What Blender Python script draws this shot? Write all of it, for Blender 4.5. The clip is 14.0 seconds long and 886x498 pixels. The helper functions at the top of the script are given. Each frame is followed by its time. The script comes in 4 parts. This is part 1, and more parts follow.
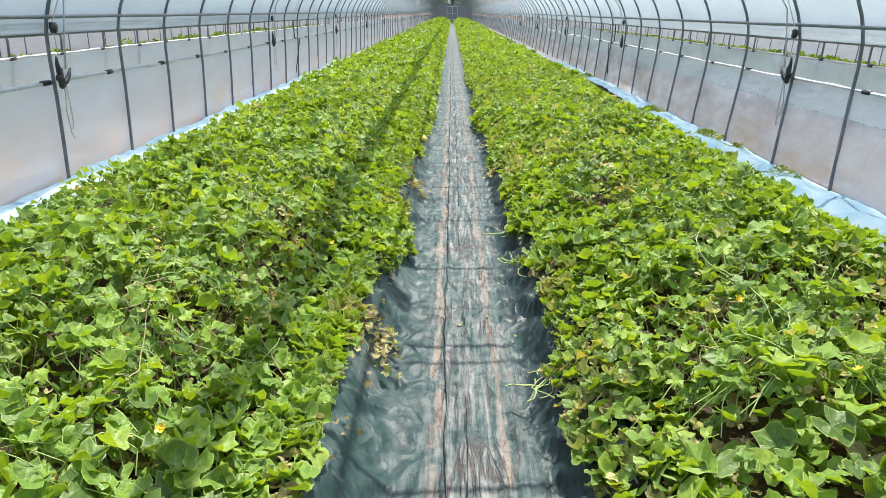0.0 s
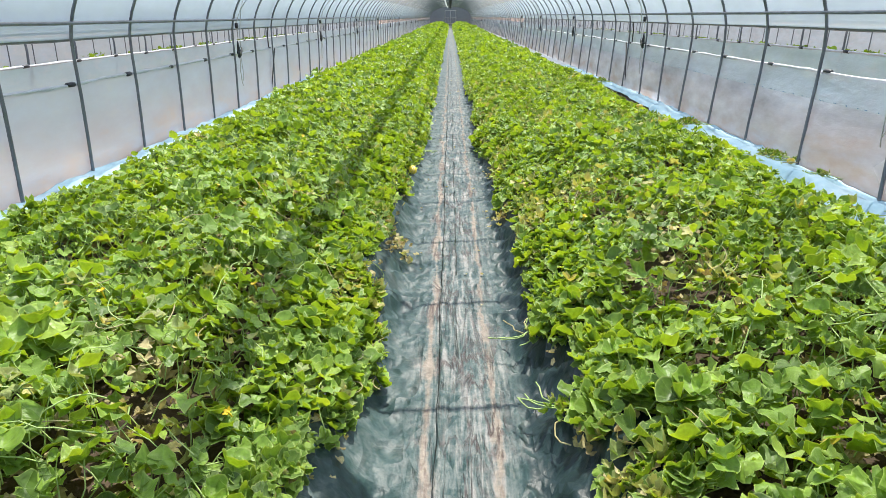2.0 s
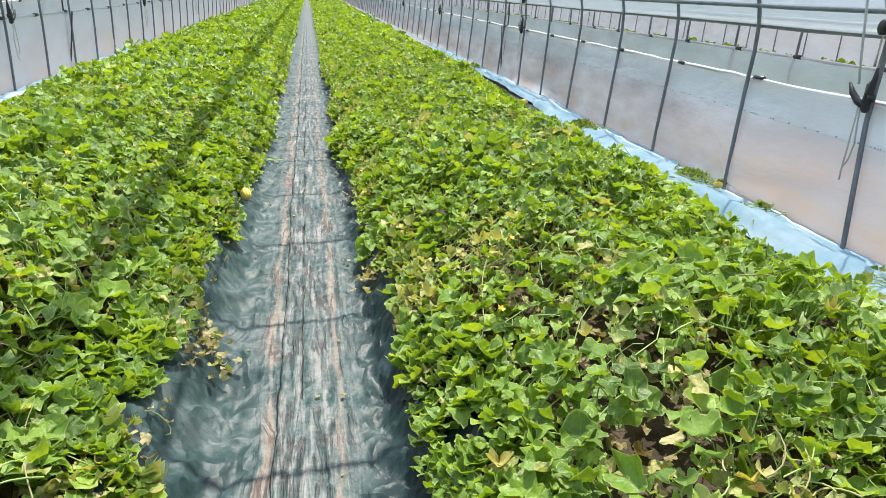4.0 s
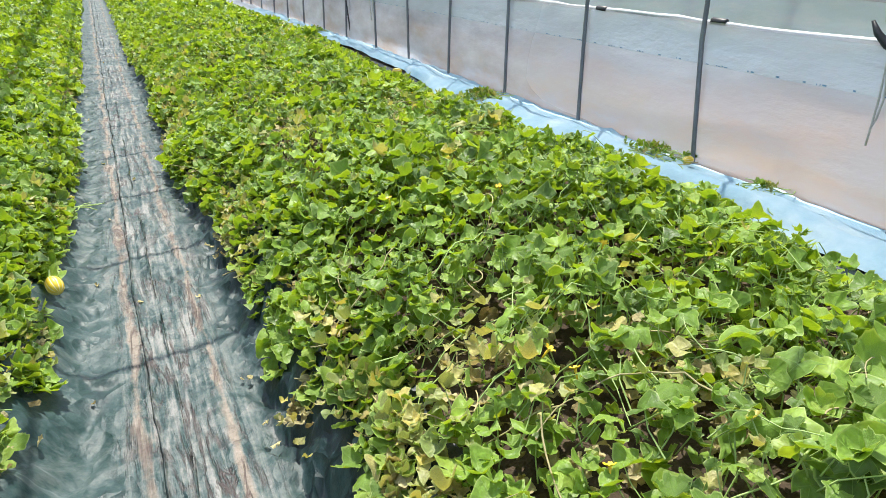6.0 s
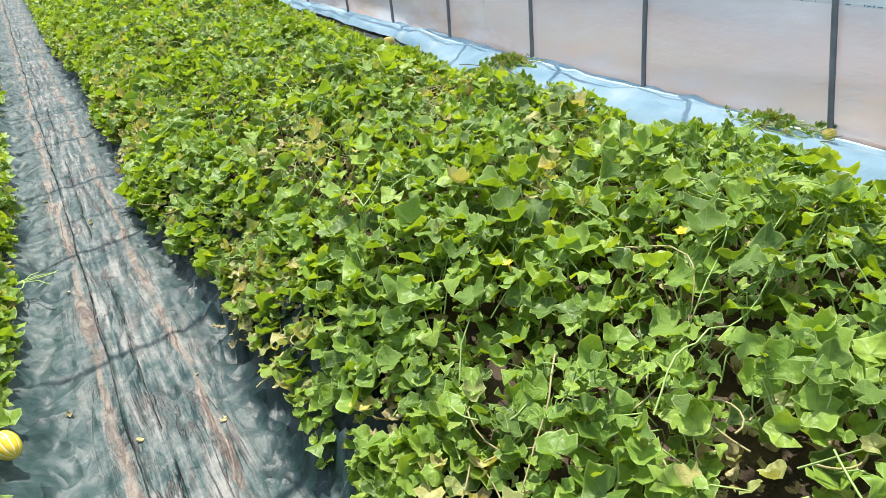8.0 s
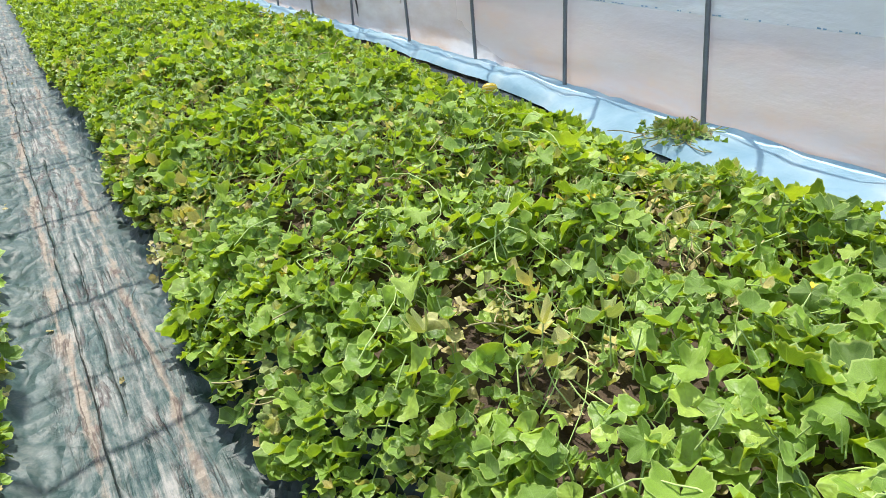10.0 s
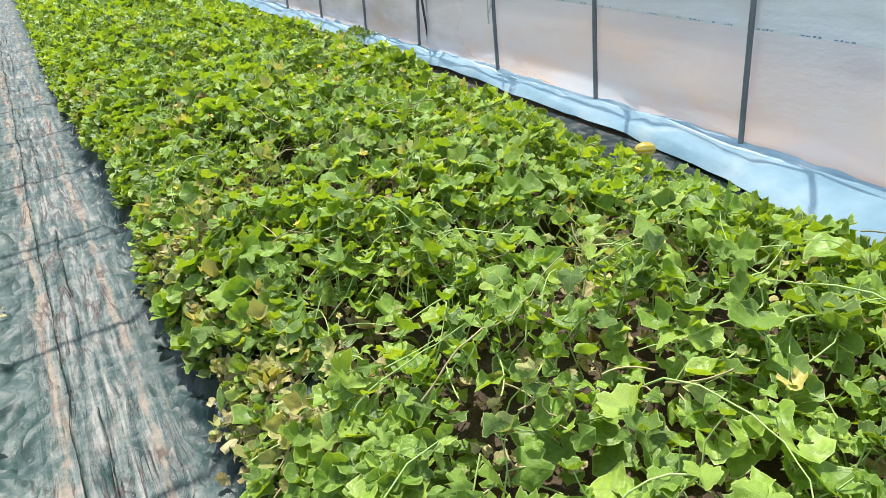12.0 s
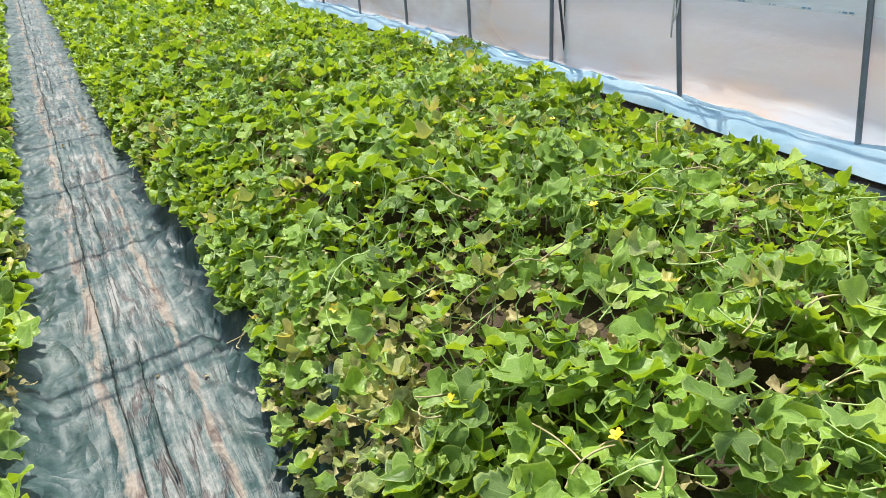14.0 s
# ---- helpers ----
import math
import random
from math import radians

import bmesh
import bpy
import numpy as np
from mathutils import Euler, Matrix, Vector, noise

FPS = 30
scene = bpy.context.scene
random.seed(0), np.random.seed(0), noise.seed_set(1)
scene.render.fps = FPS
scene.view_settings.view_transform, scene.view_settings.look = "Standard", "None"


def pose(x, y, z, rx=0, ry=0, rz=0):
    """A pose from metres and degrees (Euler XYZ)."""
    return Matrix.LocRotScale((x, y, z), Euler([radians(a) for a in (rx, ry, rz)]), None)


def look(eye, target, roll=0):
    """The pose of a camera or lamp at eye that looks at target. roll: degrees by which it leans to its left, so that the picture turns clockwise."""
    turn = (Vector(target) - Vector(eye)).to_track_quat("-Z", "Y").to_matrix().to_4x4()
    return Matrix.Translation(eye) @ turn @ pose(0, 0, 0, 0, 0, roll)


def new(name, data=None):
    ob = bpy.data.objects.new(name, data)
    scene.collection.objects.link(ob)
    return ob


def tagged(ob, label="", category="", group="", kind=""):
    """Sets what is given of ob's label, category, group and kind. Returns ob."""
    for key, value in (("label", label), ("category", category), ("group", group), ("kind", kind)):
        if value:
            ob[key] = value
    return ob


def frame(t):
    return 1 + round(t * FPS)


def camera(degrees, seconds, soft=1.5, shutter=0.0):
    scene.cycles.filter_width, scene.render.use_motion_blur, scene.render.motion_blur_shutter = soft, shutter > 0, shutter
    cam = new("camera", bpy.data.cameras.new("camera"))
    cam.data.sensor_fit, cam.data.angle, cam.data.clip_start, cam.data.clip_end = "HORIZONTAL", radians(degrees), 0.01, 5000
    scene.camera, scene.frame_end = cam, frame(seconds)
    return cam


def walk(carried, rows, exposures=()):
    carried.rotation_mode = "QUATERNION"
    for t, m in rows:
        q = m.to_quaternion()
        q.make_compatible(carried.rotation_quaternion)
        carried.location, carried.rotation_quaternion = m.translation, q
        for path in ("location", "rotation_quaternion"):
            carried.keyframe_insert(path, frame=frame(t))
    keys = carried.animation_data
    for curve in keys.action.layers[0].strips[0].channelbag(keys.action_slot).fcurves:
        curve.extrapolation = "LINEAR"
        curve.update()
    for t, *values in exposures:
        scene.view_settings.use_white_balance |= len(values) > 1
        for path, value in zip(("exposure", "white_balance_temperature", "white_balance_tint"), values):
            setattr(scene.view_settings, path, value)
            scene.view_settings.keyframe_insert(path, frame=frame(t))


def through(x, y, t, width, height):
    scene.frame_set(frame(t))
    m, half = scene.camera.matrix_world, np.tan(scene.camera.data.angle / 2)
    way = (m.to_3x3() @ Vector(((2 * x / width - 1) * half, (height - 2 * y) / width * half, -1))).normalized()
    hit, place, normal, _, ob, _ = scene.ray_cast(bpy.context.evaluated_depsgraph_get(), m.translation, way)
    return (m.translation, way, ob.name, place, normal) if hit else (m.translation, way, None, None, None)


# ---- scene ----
cam = camera(69.2, 14.0, 0.75)
PATH = [
    (0, (0.004, 0.548, 1.446), (-0.011, 2.423, 0.751), 0.8),
    (0.5, (0.076, 0.905, 1.437), (0.053, 2.781, 0.745), 0.7),
    (1, (0.044, 1.307, 1.421), (0.019, 3.181, 0.723), 0.3),
    (1.5, (0.105, 1.686, 1.395), (0.095, 3.565, 0.711), -0.9),
    (2, (0.062, 2.047, 1.39), (0.033, 3.927, 0.707), -0.8),
    (2.5, (-0.041, 2.428, 1.408), (-0.086, 4.311, 0.735), -1.0),
    (3, (0.075, 2.811, 1.382), (0.117, 4.696, 0.715), -0.3),
    (3.5, (0.162, 3.103, 1.398), (0.317, 4.981, 0.727), 0.7),
    (3.7, (0.158, 3.233, 1.382), (0.407, 5.088, 0.677), 1.7),
    (5.8, (0.133, 4.642, 1.389), (0.917, 6.266, 0.525), -1.4),
    (6, (0.128, 4.722, 1.371), (0.923, 6.336, 0.498), -1.6),
    (6.5, (0.226, 4.833, 1.363), (1.106, 6.4, 0.484), -5.7),
    (7, (0.287, 5.047, 1.31), (1.221, 6.531, 0.348), -5.2),
    (7.5, (0.184, 5.495, 1.334), (1.055, 6.991, 0.332), -6.1),
    (7.7, (0.152, 5.608, 1.337), (1.012, 7.107, 0.33), -6.3),
    (9.8, (0.125, 6.99, 1.362), (1.02, 8.475, 0.365), -4.9),
    (10, (0.152, 7.171, 1.363), (1.061, 8.652, 0.374), -4.5),
    (10.5, (0.136, 7.618, 1.351), (1.036, 9.103, 0.36), -4.5),
    (11, (0.12, 7.943, 1.396), (1.011, 9.433, 0.403), -4.5),
    (11.5, (0.248, 8.174, 1.408), (1.137, 9.672, 0.425), -4.6),
    (12, (0.251, 8.372, 1.383), (1.141, 9.862, 0.389), -4.3),
    (12.5, (0.146, 8.688, 1.383), (1.025, 10.183, 0.387), -4.7),
    (13, (0.142, 8.937, 1.368), (1.001, 10.444, 0.372), -5.1),
    (13.5, (0.223, 9.273, 1.37), (1.093, 10.778, 0.382), -4.9),
    (14, (0.16, 9.667, 1.344), (1.004, 11.178, 0.341), -5.2),
]
walk(cam, [(t, look(eye, target, roll)) for t, eye, target, roll in PATH], [(0.0, 1.10), (14.0, 1.10)])

# ---- world, sun ----
world = bpy.data.worlds.new("sky")
scene.world = world
world.use_nodes = True
wn = world.node_tree.nodes
sky = wn.new("ShaderNodeTexSky")
sky.sky_type, sky.sun_disc = "NISHITA", False
sky.sun_elevation, sky.sun_rotation = radians(64), radians(20)
sky.air_density, sky.dust_density = 1.0, 2.0
wn["Background"].inputs["Strength"].default_value = 0.088
world.node_tree.links.new(sky.outputs["Color"], wn["Background"].inputs["Color"])

SUN_WAY = Vector((-0.16, -0.45, -1.0)).normalized()
sun = new("sun", bpy.data.lights.new("sun", "SUN"))
sun.data.energy, sun.data.angle, sun.data.color = 5.0, radians(0.55), (1.0, 0.95, 0.87)
sun.rotation_mode = "QUATERNION"
sun.rotation_quaternion = SUN_WAY.to_track_quat("-Z", "Y")

# ---- the plan ----
CX = 0.08            # middle of the tunnel
PITCH = 0.948        # hoop to hoop
Y0, N0, N1 = 7.17, -10, 95
YS, YE = Y0 + N0 * PITCH - 0.3, Y0 + N1 * PITCH + 0.3
APEX = 2.58
RAIL_Z, ROLL_Z, PURLIN_Z = 0.94, 1.265, 1.375
NEXT = 7.40          # middle to middle of neighbouring tunnels


# ---- mesh helpers ----
def mesh_of(name, verts, faces, mats, smooth=False, uvs=None, index=None):
    me = bpy.data.meshes.new(name)
    me.from_pydata([tuple(v) for v in verts], [], [tuple(f) for f in faces])
    for m in mats if isinstance(mats, (list, tuple)) else [mats]:
        me.materials.append(m)
    if smooth:
        me.polygons.foreach_set("use_smooth", np.ones(len(me.polygons), bool))
    if index is not None:
        me.polygons.foreach_set("material_index", np.asarray(index, np.int32))
    if uvs is not None:
        loops = np.empty(len(me.loops), np.int32)
        me.loops.foreach_get("vertex_index", loops)
        layer = me.uv_layers.new(name="UVMap")
        layer.data.foreach_set("uv", np.asarray(uvs, np.float32)[loops].ravel())
    me.update()
    return me


def thing(name, me=None, label="", category="", group="", kind="", at=None):
    ob = new(name, me)
    if at is not None:
        ob.matrix_basis = at
    return tagged(ob, label, category, group, kind)


def part_of(name, me, parent, label="", at=None, kind=""):
    ob = new(name, me)
    ob.parent = parent
    if at is not None:
        ob.matrix_basis = at
    return tagged(ob, label, kind=kind)


class Build:
    """Collects pieces of geometry for one mesh."""

    def __init__(self):
        self.v, self.f, self.m = [], [], []

    def add(self, verts, faces, mat=0):
        n = len(self.v)
        self.v.extend(tuple(p) for p in verts)
        self.f.extend(tuple(i + n for i in f) for f in faces)
        self.m.extend([mat] * len(faces))
        return self

    def tube(self, pts, radius, sides=8, mat=0, cap=True):
        pts = [Vector(p) for p in pts]
        radii = radius if isinstance(radius, (list, tuple)) else [radius] * len(pts)
        verts, faces, side = [], [], None
        for i, p in enumerate(pts):
            d = (pts[min(i + 1, len(pts) - 1)] - pts[max(i - 1, 0)])
            d = d.normalized() if d.length > 1e-9 else Vector((0, 0, 1))
            if side is None:
                side = d.orthogonal().normalized()
            else:
                side = side - d * side.dot(d)
                side = side.normalized() if side.length > 1e-6 else d.orthogonal().normalized()
            up = d.cross(side)
            for k in range(sides):
                a = 2 * math.pi * k / sides
                verts.append(p + (side * math.cos(a) + up * math.sin(a)) * radii[i])
        for i in range(len(pts) - 1):
            for k in range(sides):
                a, b = i * sides + k, i * sides + (k + 1) % sides
                faces.append((a, b, b + sides, a + sides))
        if cap:
            faces.append(tuple(range(sides))[::-1])
            faces.append(tuple(range((len(pts) - 1) * sides, len(pts) * sides)))
        return self.add(verts, faces, mat)

    def box(self, lo, hi, mat=0, chamfer=0.0):
        bm = bmesh.new()
        bmesh.ops.create_cube(bm, size=1)
        for v in bm.verts:
            v.co = Vector([(lo[i] + hi[i]) / 2 + v.co[i] * (hi[i] - lo[i]) for i in range(3)])
        if chamfer:
            bmesh.ops.bevel(bm, geom=bm.edges[:], offset=chamfer, segments=2, affect="EDGES")
        bm.verts.index_update()
        self.add([v.co.copy() for v in bm.verts], [[v.index for v in f.verts] for f in bm.faces], mat)
        bm.free()
        return self

    def done(self, name, mats, smooth=False):
        return mesh_of(name, self.v, self.f, mats, smooth, index=self.m)


def grid_faces(rows, cols):
    r, c = np.meshgrid(np.arange(rows - 1), np.arange(cols - 1), indexing="ij")
    a = (r * cols + c).ravel()
    return np.stack([a, a + 1, a + cols + 1, a + cols], 1).tolist()


def fbm(x, y, z=0.0, octaves=3):
    return noise.fractal(Vector((x, y, z)), 1.0, 2.0, octaves, noise_basis="PERLIN_ORIGINAL")


# ---- materials ----
def material(name):
    m = bpy.data.materials.new(name)
    m.use_nodes = True
    n = m.node_tree.nodes
    return m, n, m.node_tree.links, n["Principled BSDF"]


def node(n, kind, **values):
    it = n.new(kind)
    for k, v in values.items():
        if k in it.inputs:
            it.inputs[k].default_value = v
    return it


def noise_tex(n, l, scale, detail=4, vector=None, rough=0.55):
    t = node(n, "ShaderNodeTexNoise", Scale=scale, Detail=detail, Roughness=rough)
    if vector is not None:
        l.new(vector, t.inputs["Vector"])
    return t.outputs["Fac"]


def ramp(n, l, fac, stops):
    r = n.new("ShaderNodeValToRGB")
    e = r.color_ramp.elements
    while len(e) < len(stops):
        e.new(0.5)
    for el, (p, c) in zip(e, stops):
        el.position, el.color = p, (*c, 1)
    l.new(fac, r.inputs["Fac"])
    return r.outputs["Color"]


def mixed(n, l, fac, a, b, blend="MIX"):
    mx = n.new("ShaderNodeMix")
    mx.data_type, mx.blend_type = "RGBA", blend
    f, a_in, b_in = mx.inputs[0], mx.inputs[6], mx.inputs[7]
    for sock, val in ((f, fac), (a_in, a), (b_in, b)):
        if isinstance(val, (int, float)):
            sock.default_value = val
        elif isinstance(val, tuple):
            sock.default_value = (*val, 1)
        else:
            l.new(val, sock)
    return mx.outputs[2]


def calc(n, l, op, a, b=0.0, clamp=False):
    m = n.new("ShaderNodeMath")
    m.operation, m.use_clamp = op, clamp
    for sock, val in zip(m.inputs, (a, b)):
        if isinstance(val, (int, float)):
            sock.default_value = val
        else:
            l.new(val, sock)
    return m.outputs[0]


def bump(n, l, height, strength, distance):
    b = node(n, "ShaderNodeBump", Strength=strength, Distance=distance)
    l.new(height, b.inputs["Height"])
    return b.outputs["Normal"]


def leaf_material(name, stops, joined, through=0.34, rough=0.44, vein=(0.27, 0.40, 0.12), edge=(0.52, 0.62, 0.22), glow=(1.75, 1.55, 0.26), spots=((0.55, 0.55, 0.5), (1.25, 1.25, 1.2))):
    """Leaf with paler veins; its tone varies from leaf to leaf."""
    m, n, l, p = material(name)
    if joined:
        rnd = n.new("ShaderNodeNewGeometry").outputs["Random Per Island"]
    else:
        rnd = n.new("ShaderNodeObjectInfo").outputs["Random"]
    tone = ramp(n, l, rnd, stops)
    uv = n.new("ShaderNodeUVMap").outputs["UV"]
    sep = n.new("ShaderNodeSeparateXYZ")
    l.new(uv, sep.inputs[0])
    angle = calc(n, l, "ARCTAN2", sep.outputs[0], sep.outputs[1])
    radius = calc(n, l, "SQRT", calc(n, l, "ADD", calc(n, l, "MULTIPLY", sep.outputs[0], sep.outputs[0]), calc(n, l, "MULTIPLY", sep.outputs[1], sep.outputs[1])))
    line = calc(n, l, "ABSOLUTE", calc(n, l, "SINE", calc(n, l, "MULTIPLY", angle, 2.6)))
    near = calc(n, l, "LESS_THAN", calc(n, l, "MULTIPLY", line, radius), 0.028)
    mottled = noise_tex(n, l, 60, 3, n.new("ShaderNodeTexCoord").outputs["Object"])
    c = mixed(n, l, 0.55, tone, ramp(n, l, mottled, [(0.3, spots[0]), (0.7, spots[1])]), "MULTIPLY")
    c = mixed(n, l, calc(n, l, "MULTIPLY", near, 0.45), c, vein)
    rim = calc(n, l, "MULTIPLY", calc(n, l, "SUBTRACT", radius, 0.90), 14.0, True)
    c = mixed(n, l, calc(n, l, "MULTIPLY", rim, 0.55), c, edge)
    l.new(c, p.inputs["Base Color"])
    p.inputs["Roughness"].default_value = rough
    p.inputs["Specular IOR Level"].default_value = 0.4
    p.inputs["Sheen Weight"].default_value, p.inputs["Sheen Roughness"].default_value = 0.02, 0.5
    crinkle = node(n, "ShaderNodeTexNoise", Scale=2.2, Detail=2, Roughness=0.5)
    l.new(uv, crinkle.inputs["Vector"])
    swell = calc(n, l, "MULTIPLY", calc(n, l, "MULTIPLY", line, radius), 0.9)
    relief = calc(n, l, "ADD", calc(n, l, "MULTIPLY", mottled, 0.35), calc(n, l, "ADD", swell, crinkle.outputs["Fac"]))
    l.new(bump(n, l, relief, 0.6, 0.008), p.inputs["Normal"])
    tr = n.new("ShaderNodeBsdfTranslucent")
    l.new(mixed(n, l, 1.0, c, glow, "MULTIPLY"), tr.inputs["Color"])
    mix = node(n, "ShaderNodeMixShader", Fac=through)
    l.new(p.outputs[0], mix.inputs[1])
    l.new(tr.outputs[0], mix.inputs[2])
    l.new(mix.outputs[0], n["Material Output"].inputs["Surface"])
    return m


GREEN = [(0.0, (0.100, 0.175, 0.036)), (0.35, (0.184, 0.312, 0.050)), (0.75, (0.252, 0.400, 0.058)), (1.0, (0.360, 0.490, 0.090))]
YELLOW = [(0.0, (0.27, 0.36, 0.12)), (0.5, (0.42, 0.45, 0.17)), (0.85, (0.58, 0.53, 0.20)), (1.0, (0.64, 0.55, 0.14))]
DRY = [(0.0, (0.28, 0.225, 0.10)), (0.35, (0.50, 0.44, 0.22)), (1.0, (0.72, 0.65, 0.38))]
BROWNING = ((0.42, 0.36, 0.28), (1.35, 1.32, 1.2))
M_LEAF = leaf_material("melon_leaf", GREEN, False)
M_YELLOW = leaf_material("yellowing_leaf", YELLOW, False, vein=(0.5, 0.5, 0.2), glow=(1.25, 1.2, 0.6), spots=BROWNING)
M_DRY = leaf_material("dry_leaf", DRY, False, 0.32, 0.75, (0.5, 0.43, 0.22), (0.52, 0.47, 0.26), (1.1, 1.0, 0.7), BROWNING)
J_LEAF = leaf_material("melon_leaf_mass", GREEN, True)
J_YELLOW = leaf_material("yellowing_leaf_mass", YELLOW, True, vein=(0.5, 0.5, 0.2), glow=(1.25, 1.2, 0.6), spots=BROWNING)
J_DRY = leaf_material("dry_leaf_mass", DRY, True, 0.32, 0.75, (0.5, 0.43, 0.22), (0.52, 0.47, 0.26), (1.1, 1.0, 0.7), BROWNING)


def plain(name, a, b, scale=8.0, rough=0.5, metal=0.0, relief=0.2, depth=0.003, spec=0.5):
    """A surface of two close tones with grain and fine relief."""
    m, n, l, p = material(name)
    co = n.new("ShaderNodeTexCoord").outputs["Object"]
    big, fine = noise_tex(n, l, scale, 4, co), noise_tex(n, l, scale * 14, 3, co)
    f = calc(n, l, "ADD", calc(n, l, "MULTIPLY", big, 0.7), calc(n, l, "MULTIPLY", fine, 0.3))
    l.new(ramp(n, l, f, [(0.32, a), (0.68, b)]), p.inputs["Base Color"])
    p.inputs["Roughness"].default_value, p.inputs["Metallic"].default_value = rough, metal
    p.inputs["Specular IOR Level"].default_value = spec
    l.new(bump(n, l, f, relief, depth), p.inputs["Normal"])
    return m


M_STEM = plain("vine_stem", (0.26, 0.40, 0.10), (0.44, 0.54, 0.20), 20, 0.55)
M_STEM_DRY = plain("dry_stem", (0.28, 0.23, 0.10), (0.48, 0.42, 0.22), 20, 0.8)
M_PETAL = plain("yellow_petal", (0.75, 0.50, 0.02), (0.85, 0.62, 0.04), 30, 0.5)
M_STEEL = plain("galvanised_steel", (0.125, 0.135, 0.15), (0.225, 0.24, 0.265), 9, 0.5, 0.5, 0.15, 0.001)
M_BLACK = plain("black_plastic", (0.012, 0.013, 0.015), (0.03, 0.03, 0.035), 20, 0.45)
M_CORD = plain("pale_cord", (0.45, 0.44, 0.40), (0.62, 0.61, 0.58), 60, 0.8)
M_SOIL = plain("dry_soil", (0.085, 0.066, 0.058), (0.30, 0.235, 0.195), 1.1, 0.9, 0.0, 0.6, 0.05, 0.2)
M_BED = plain("bed_soil", (0.030, 0.022, 0.015), (0.12, 0.088, 0.060), 9, 0.9, 0.0, 0.8, 0.02, 0.2)
M_CLOD = plain("dry_clod", (0.13, 0.108, 0.095), (0.29, 0.245, 0.22), 5, 0.9, 0.0, 0.6, 0.01, 0.2)
M_STONE = plain("pale_stone", (0.20, 0.17, 0.14), (0.36, 0.32, 0.28), 8, 0.85)
M_MELON = plain("melon_rind", (0.72, 0.48, 0.02), (0.85, 0.62, 0.05), 10, 0.35, 0, 0.1)
M_MELON_PALE = plain("melon_groove", (0.80, 0.74, 0.45), (0.86, 0.82, 0.6), 10, 0.4)
M_WHITE = plain("white_film_roll", (0.38, 0.40, 0.42), (0.62, 0.63, 0.65), 7, 0.32, 0, 0.5, 0.006)


def mulch_material():
    """Dark green-black plastic mulch, dusty, with broken sandy streaks along the middle of the path."""
    m, n, l, p = material("dark_mulch_film")
    co = n.new("ShaderNodeTexCoord").outputs["Object"]
    sep = n.new("ShaderNodeSeparateXYZ")
    l.new(co, sep.inputs[0])
    x = sep.outputs[0]

    def stretched(sx, sy, turn=0.0, warp=0.0, detail=4, rough=0.6):
        mp = n.new("ShaderNodeMapping")
        mp.inputs["Scale"].default_value, mp.inputs["Rotation"].default_value = (sx, sy, 1), (0, 0, turn)
        l.new(co, mp.inputs["Vector"])
        t = node(n, "ShaderNodeTexNoise", Scale=1.0, Detail=detail, Roughness=rough, Distortion=warp)
        l.new(mp.outputs[0], t.inputs["Vector"])
        return t.outputs["Fac"]

    streak, cloud, fine = stretched(34, 2.6, 0, 0.3, 5, 0.65), stretched(3.5, 3.5, 0, 0.5, 6), stretched(70, 70)
    blotch = stretched(22, 19, -0.5, 0.0, 5, 0.65)

    def ridged(fac):
        return calc(n, l, "SUBTRACT", 1.0, calc(n, l, "MULTIPLY", calc(n, l, "ABSOLUTE", calc(n, l, "SUBTRACT", fac, 0.5)), 2.6), True)

    crease, crumple = ridged(stretched(9, 6, 0.5, 0.3, 1, 0.5)), ridged(stretched(6, 5, -0.7, 0.3, 1, 0.5))
    xw = calc(n, l, "ADD", x, calc(n, l, "MULTIPLY", calc(n, l, "SUBTRACT", stretched(2.5, 1.6), 0.5), 0.10))

    def band(mid, half):
        d = calc(n, l, "DIVIDE", calc(n, l, "ABSOLUTE", calc(n, l, "SUBTRACT", xw, mid)), half)
        return calc(n, l, "SUBTRACT", 1.0, d, True)

    middle = calc(n, l, "MULTIPLY", band(0.10, 0.24), 2.2, True)
    dust = calc(n, l, "ADD", calc(n, l, "MULTIPLY", cloud, 0.50), calc(n, l, "MULTIPLY", fine, 0.22))
    dust = calc(n, l, "ADD", dust, calc(n, l, "MULTIPLY", blotch, 0.40))
    # bed shade painted on the east slope by lowering dust; west slope slightly paler
    slope_shade = calc(n, l, "ADD", calc(n, l, "MULTIPLY", calc(n, l, "MULTIPLY", calc(n, l, "SUBTRACT", xw, 0.27), 9.0, True), 0.13),
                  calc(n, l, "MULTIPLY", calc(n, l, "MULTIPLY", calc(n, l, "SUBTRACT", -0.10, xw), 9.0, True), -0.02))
    dust = calc(n, l, "SUBTRACT", dust, calc(n, l, "ADD", slope_shade, 0.055))
    crack = calc(n, l, "MULTIPLY", calc(n, l, "SUBTRACT", 0.055, calc(n, l, "ABSOLUTE", calc(n, l, "SUBTRACT", stretched(15, 2.2, 0.06, 0.8, 4, 0.6), 0.5))), 18.0, True)
    crack = calc(n, l, "MULTIPLY", calc(n, l, "MULTIPLY", crack, middle), calc(n, l, "MULTIPLY", calc(n, l, "SUBTRACT", cloud, 0.40), 5.0, True))
    dust = calc(n, l, "SUBTRACT", dust, calc(n, l, "MULTIPLY", crack, 0.08))
    dust = calc(n, l, "ADD", dust, calc(n, l, "MULTIPLY", middle, calc(n, l, "SUBTRACT", calc(n, l, "MULTIPLY", streak, 1.25), 0.50)))
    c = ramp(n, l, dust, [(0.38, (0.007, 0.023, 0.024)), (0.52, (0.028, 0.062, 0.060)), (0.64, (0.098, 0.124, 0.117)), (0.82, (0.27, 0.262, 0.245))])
    tan = calc(n, l, "MAXIMUM", band(-0.035, 0.05), band(0.215, 0.038))
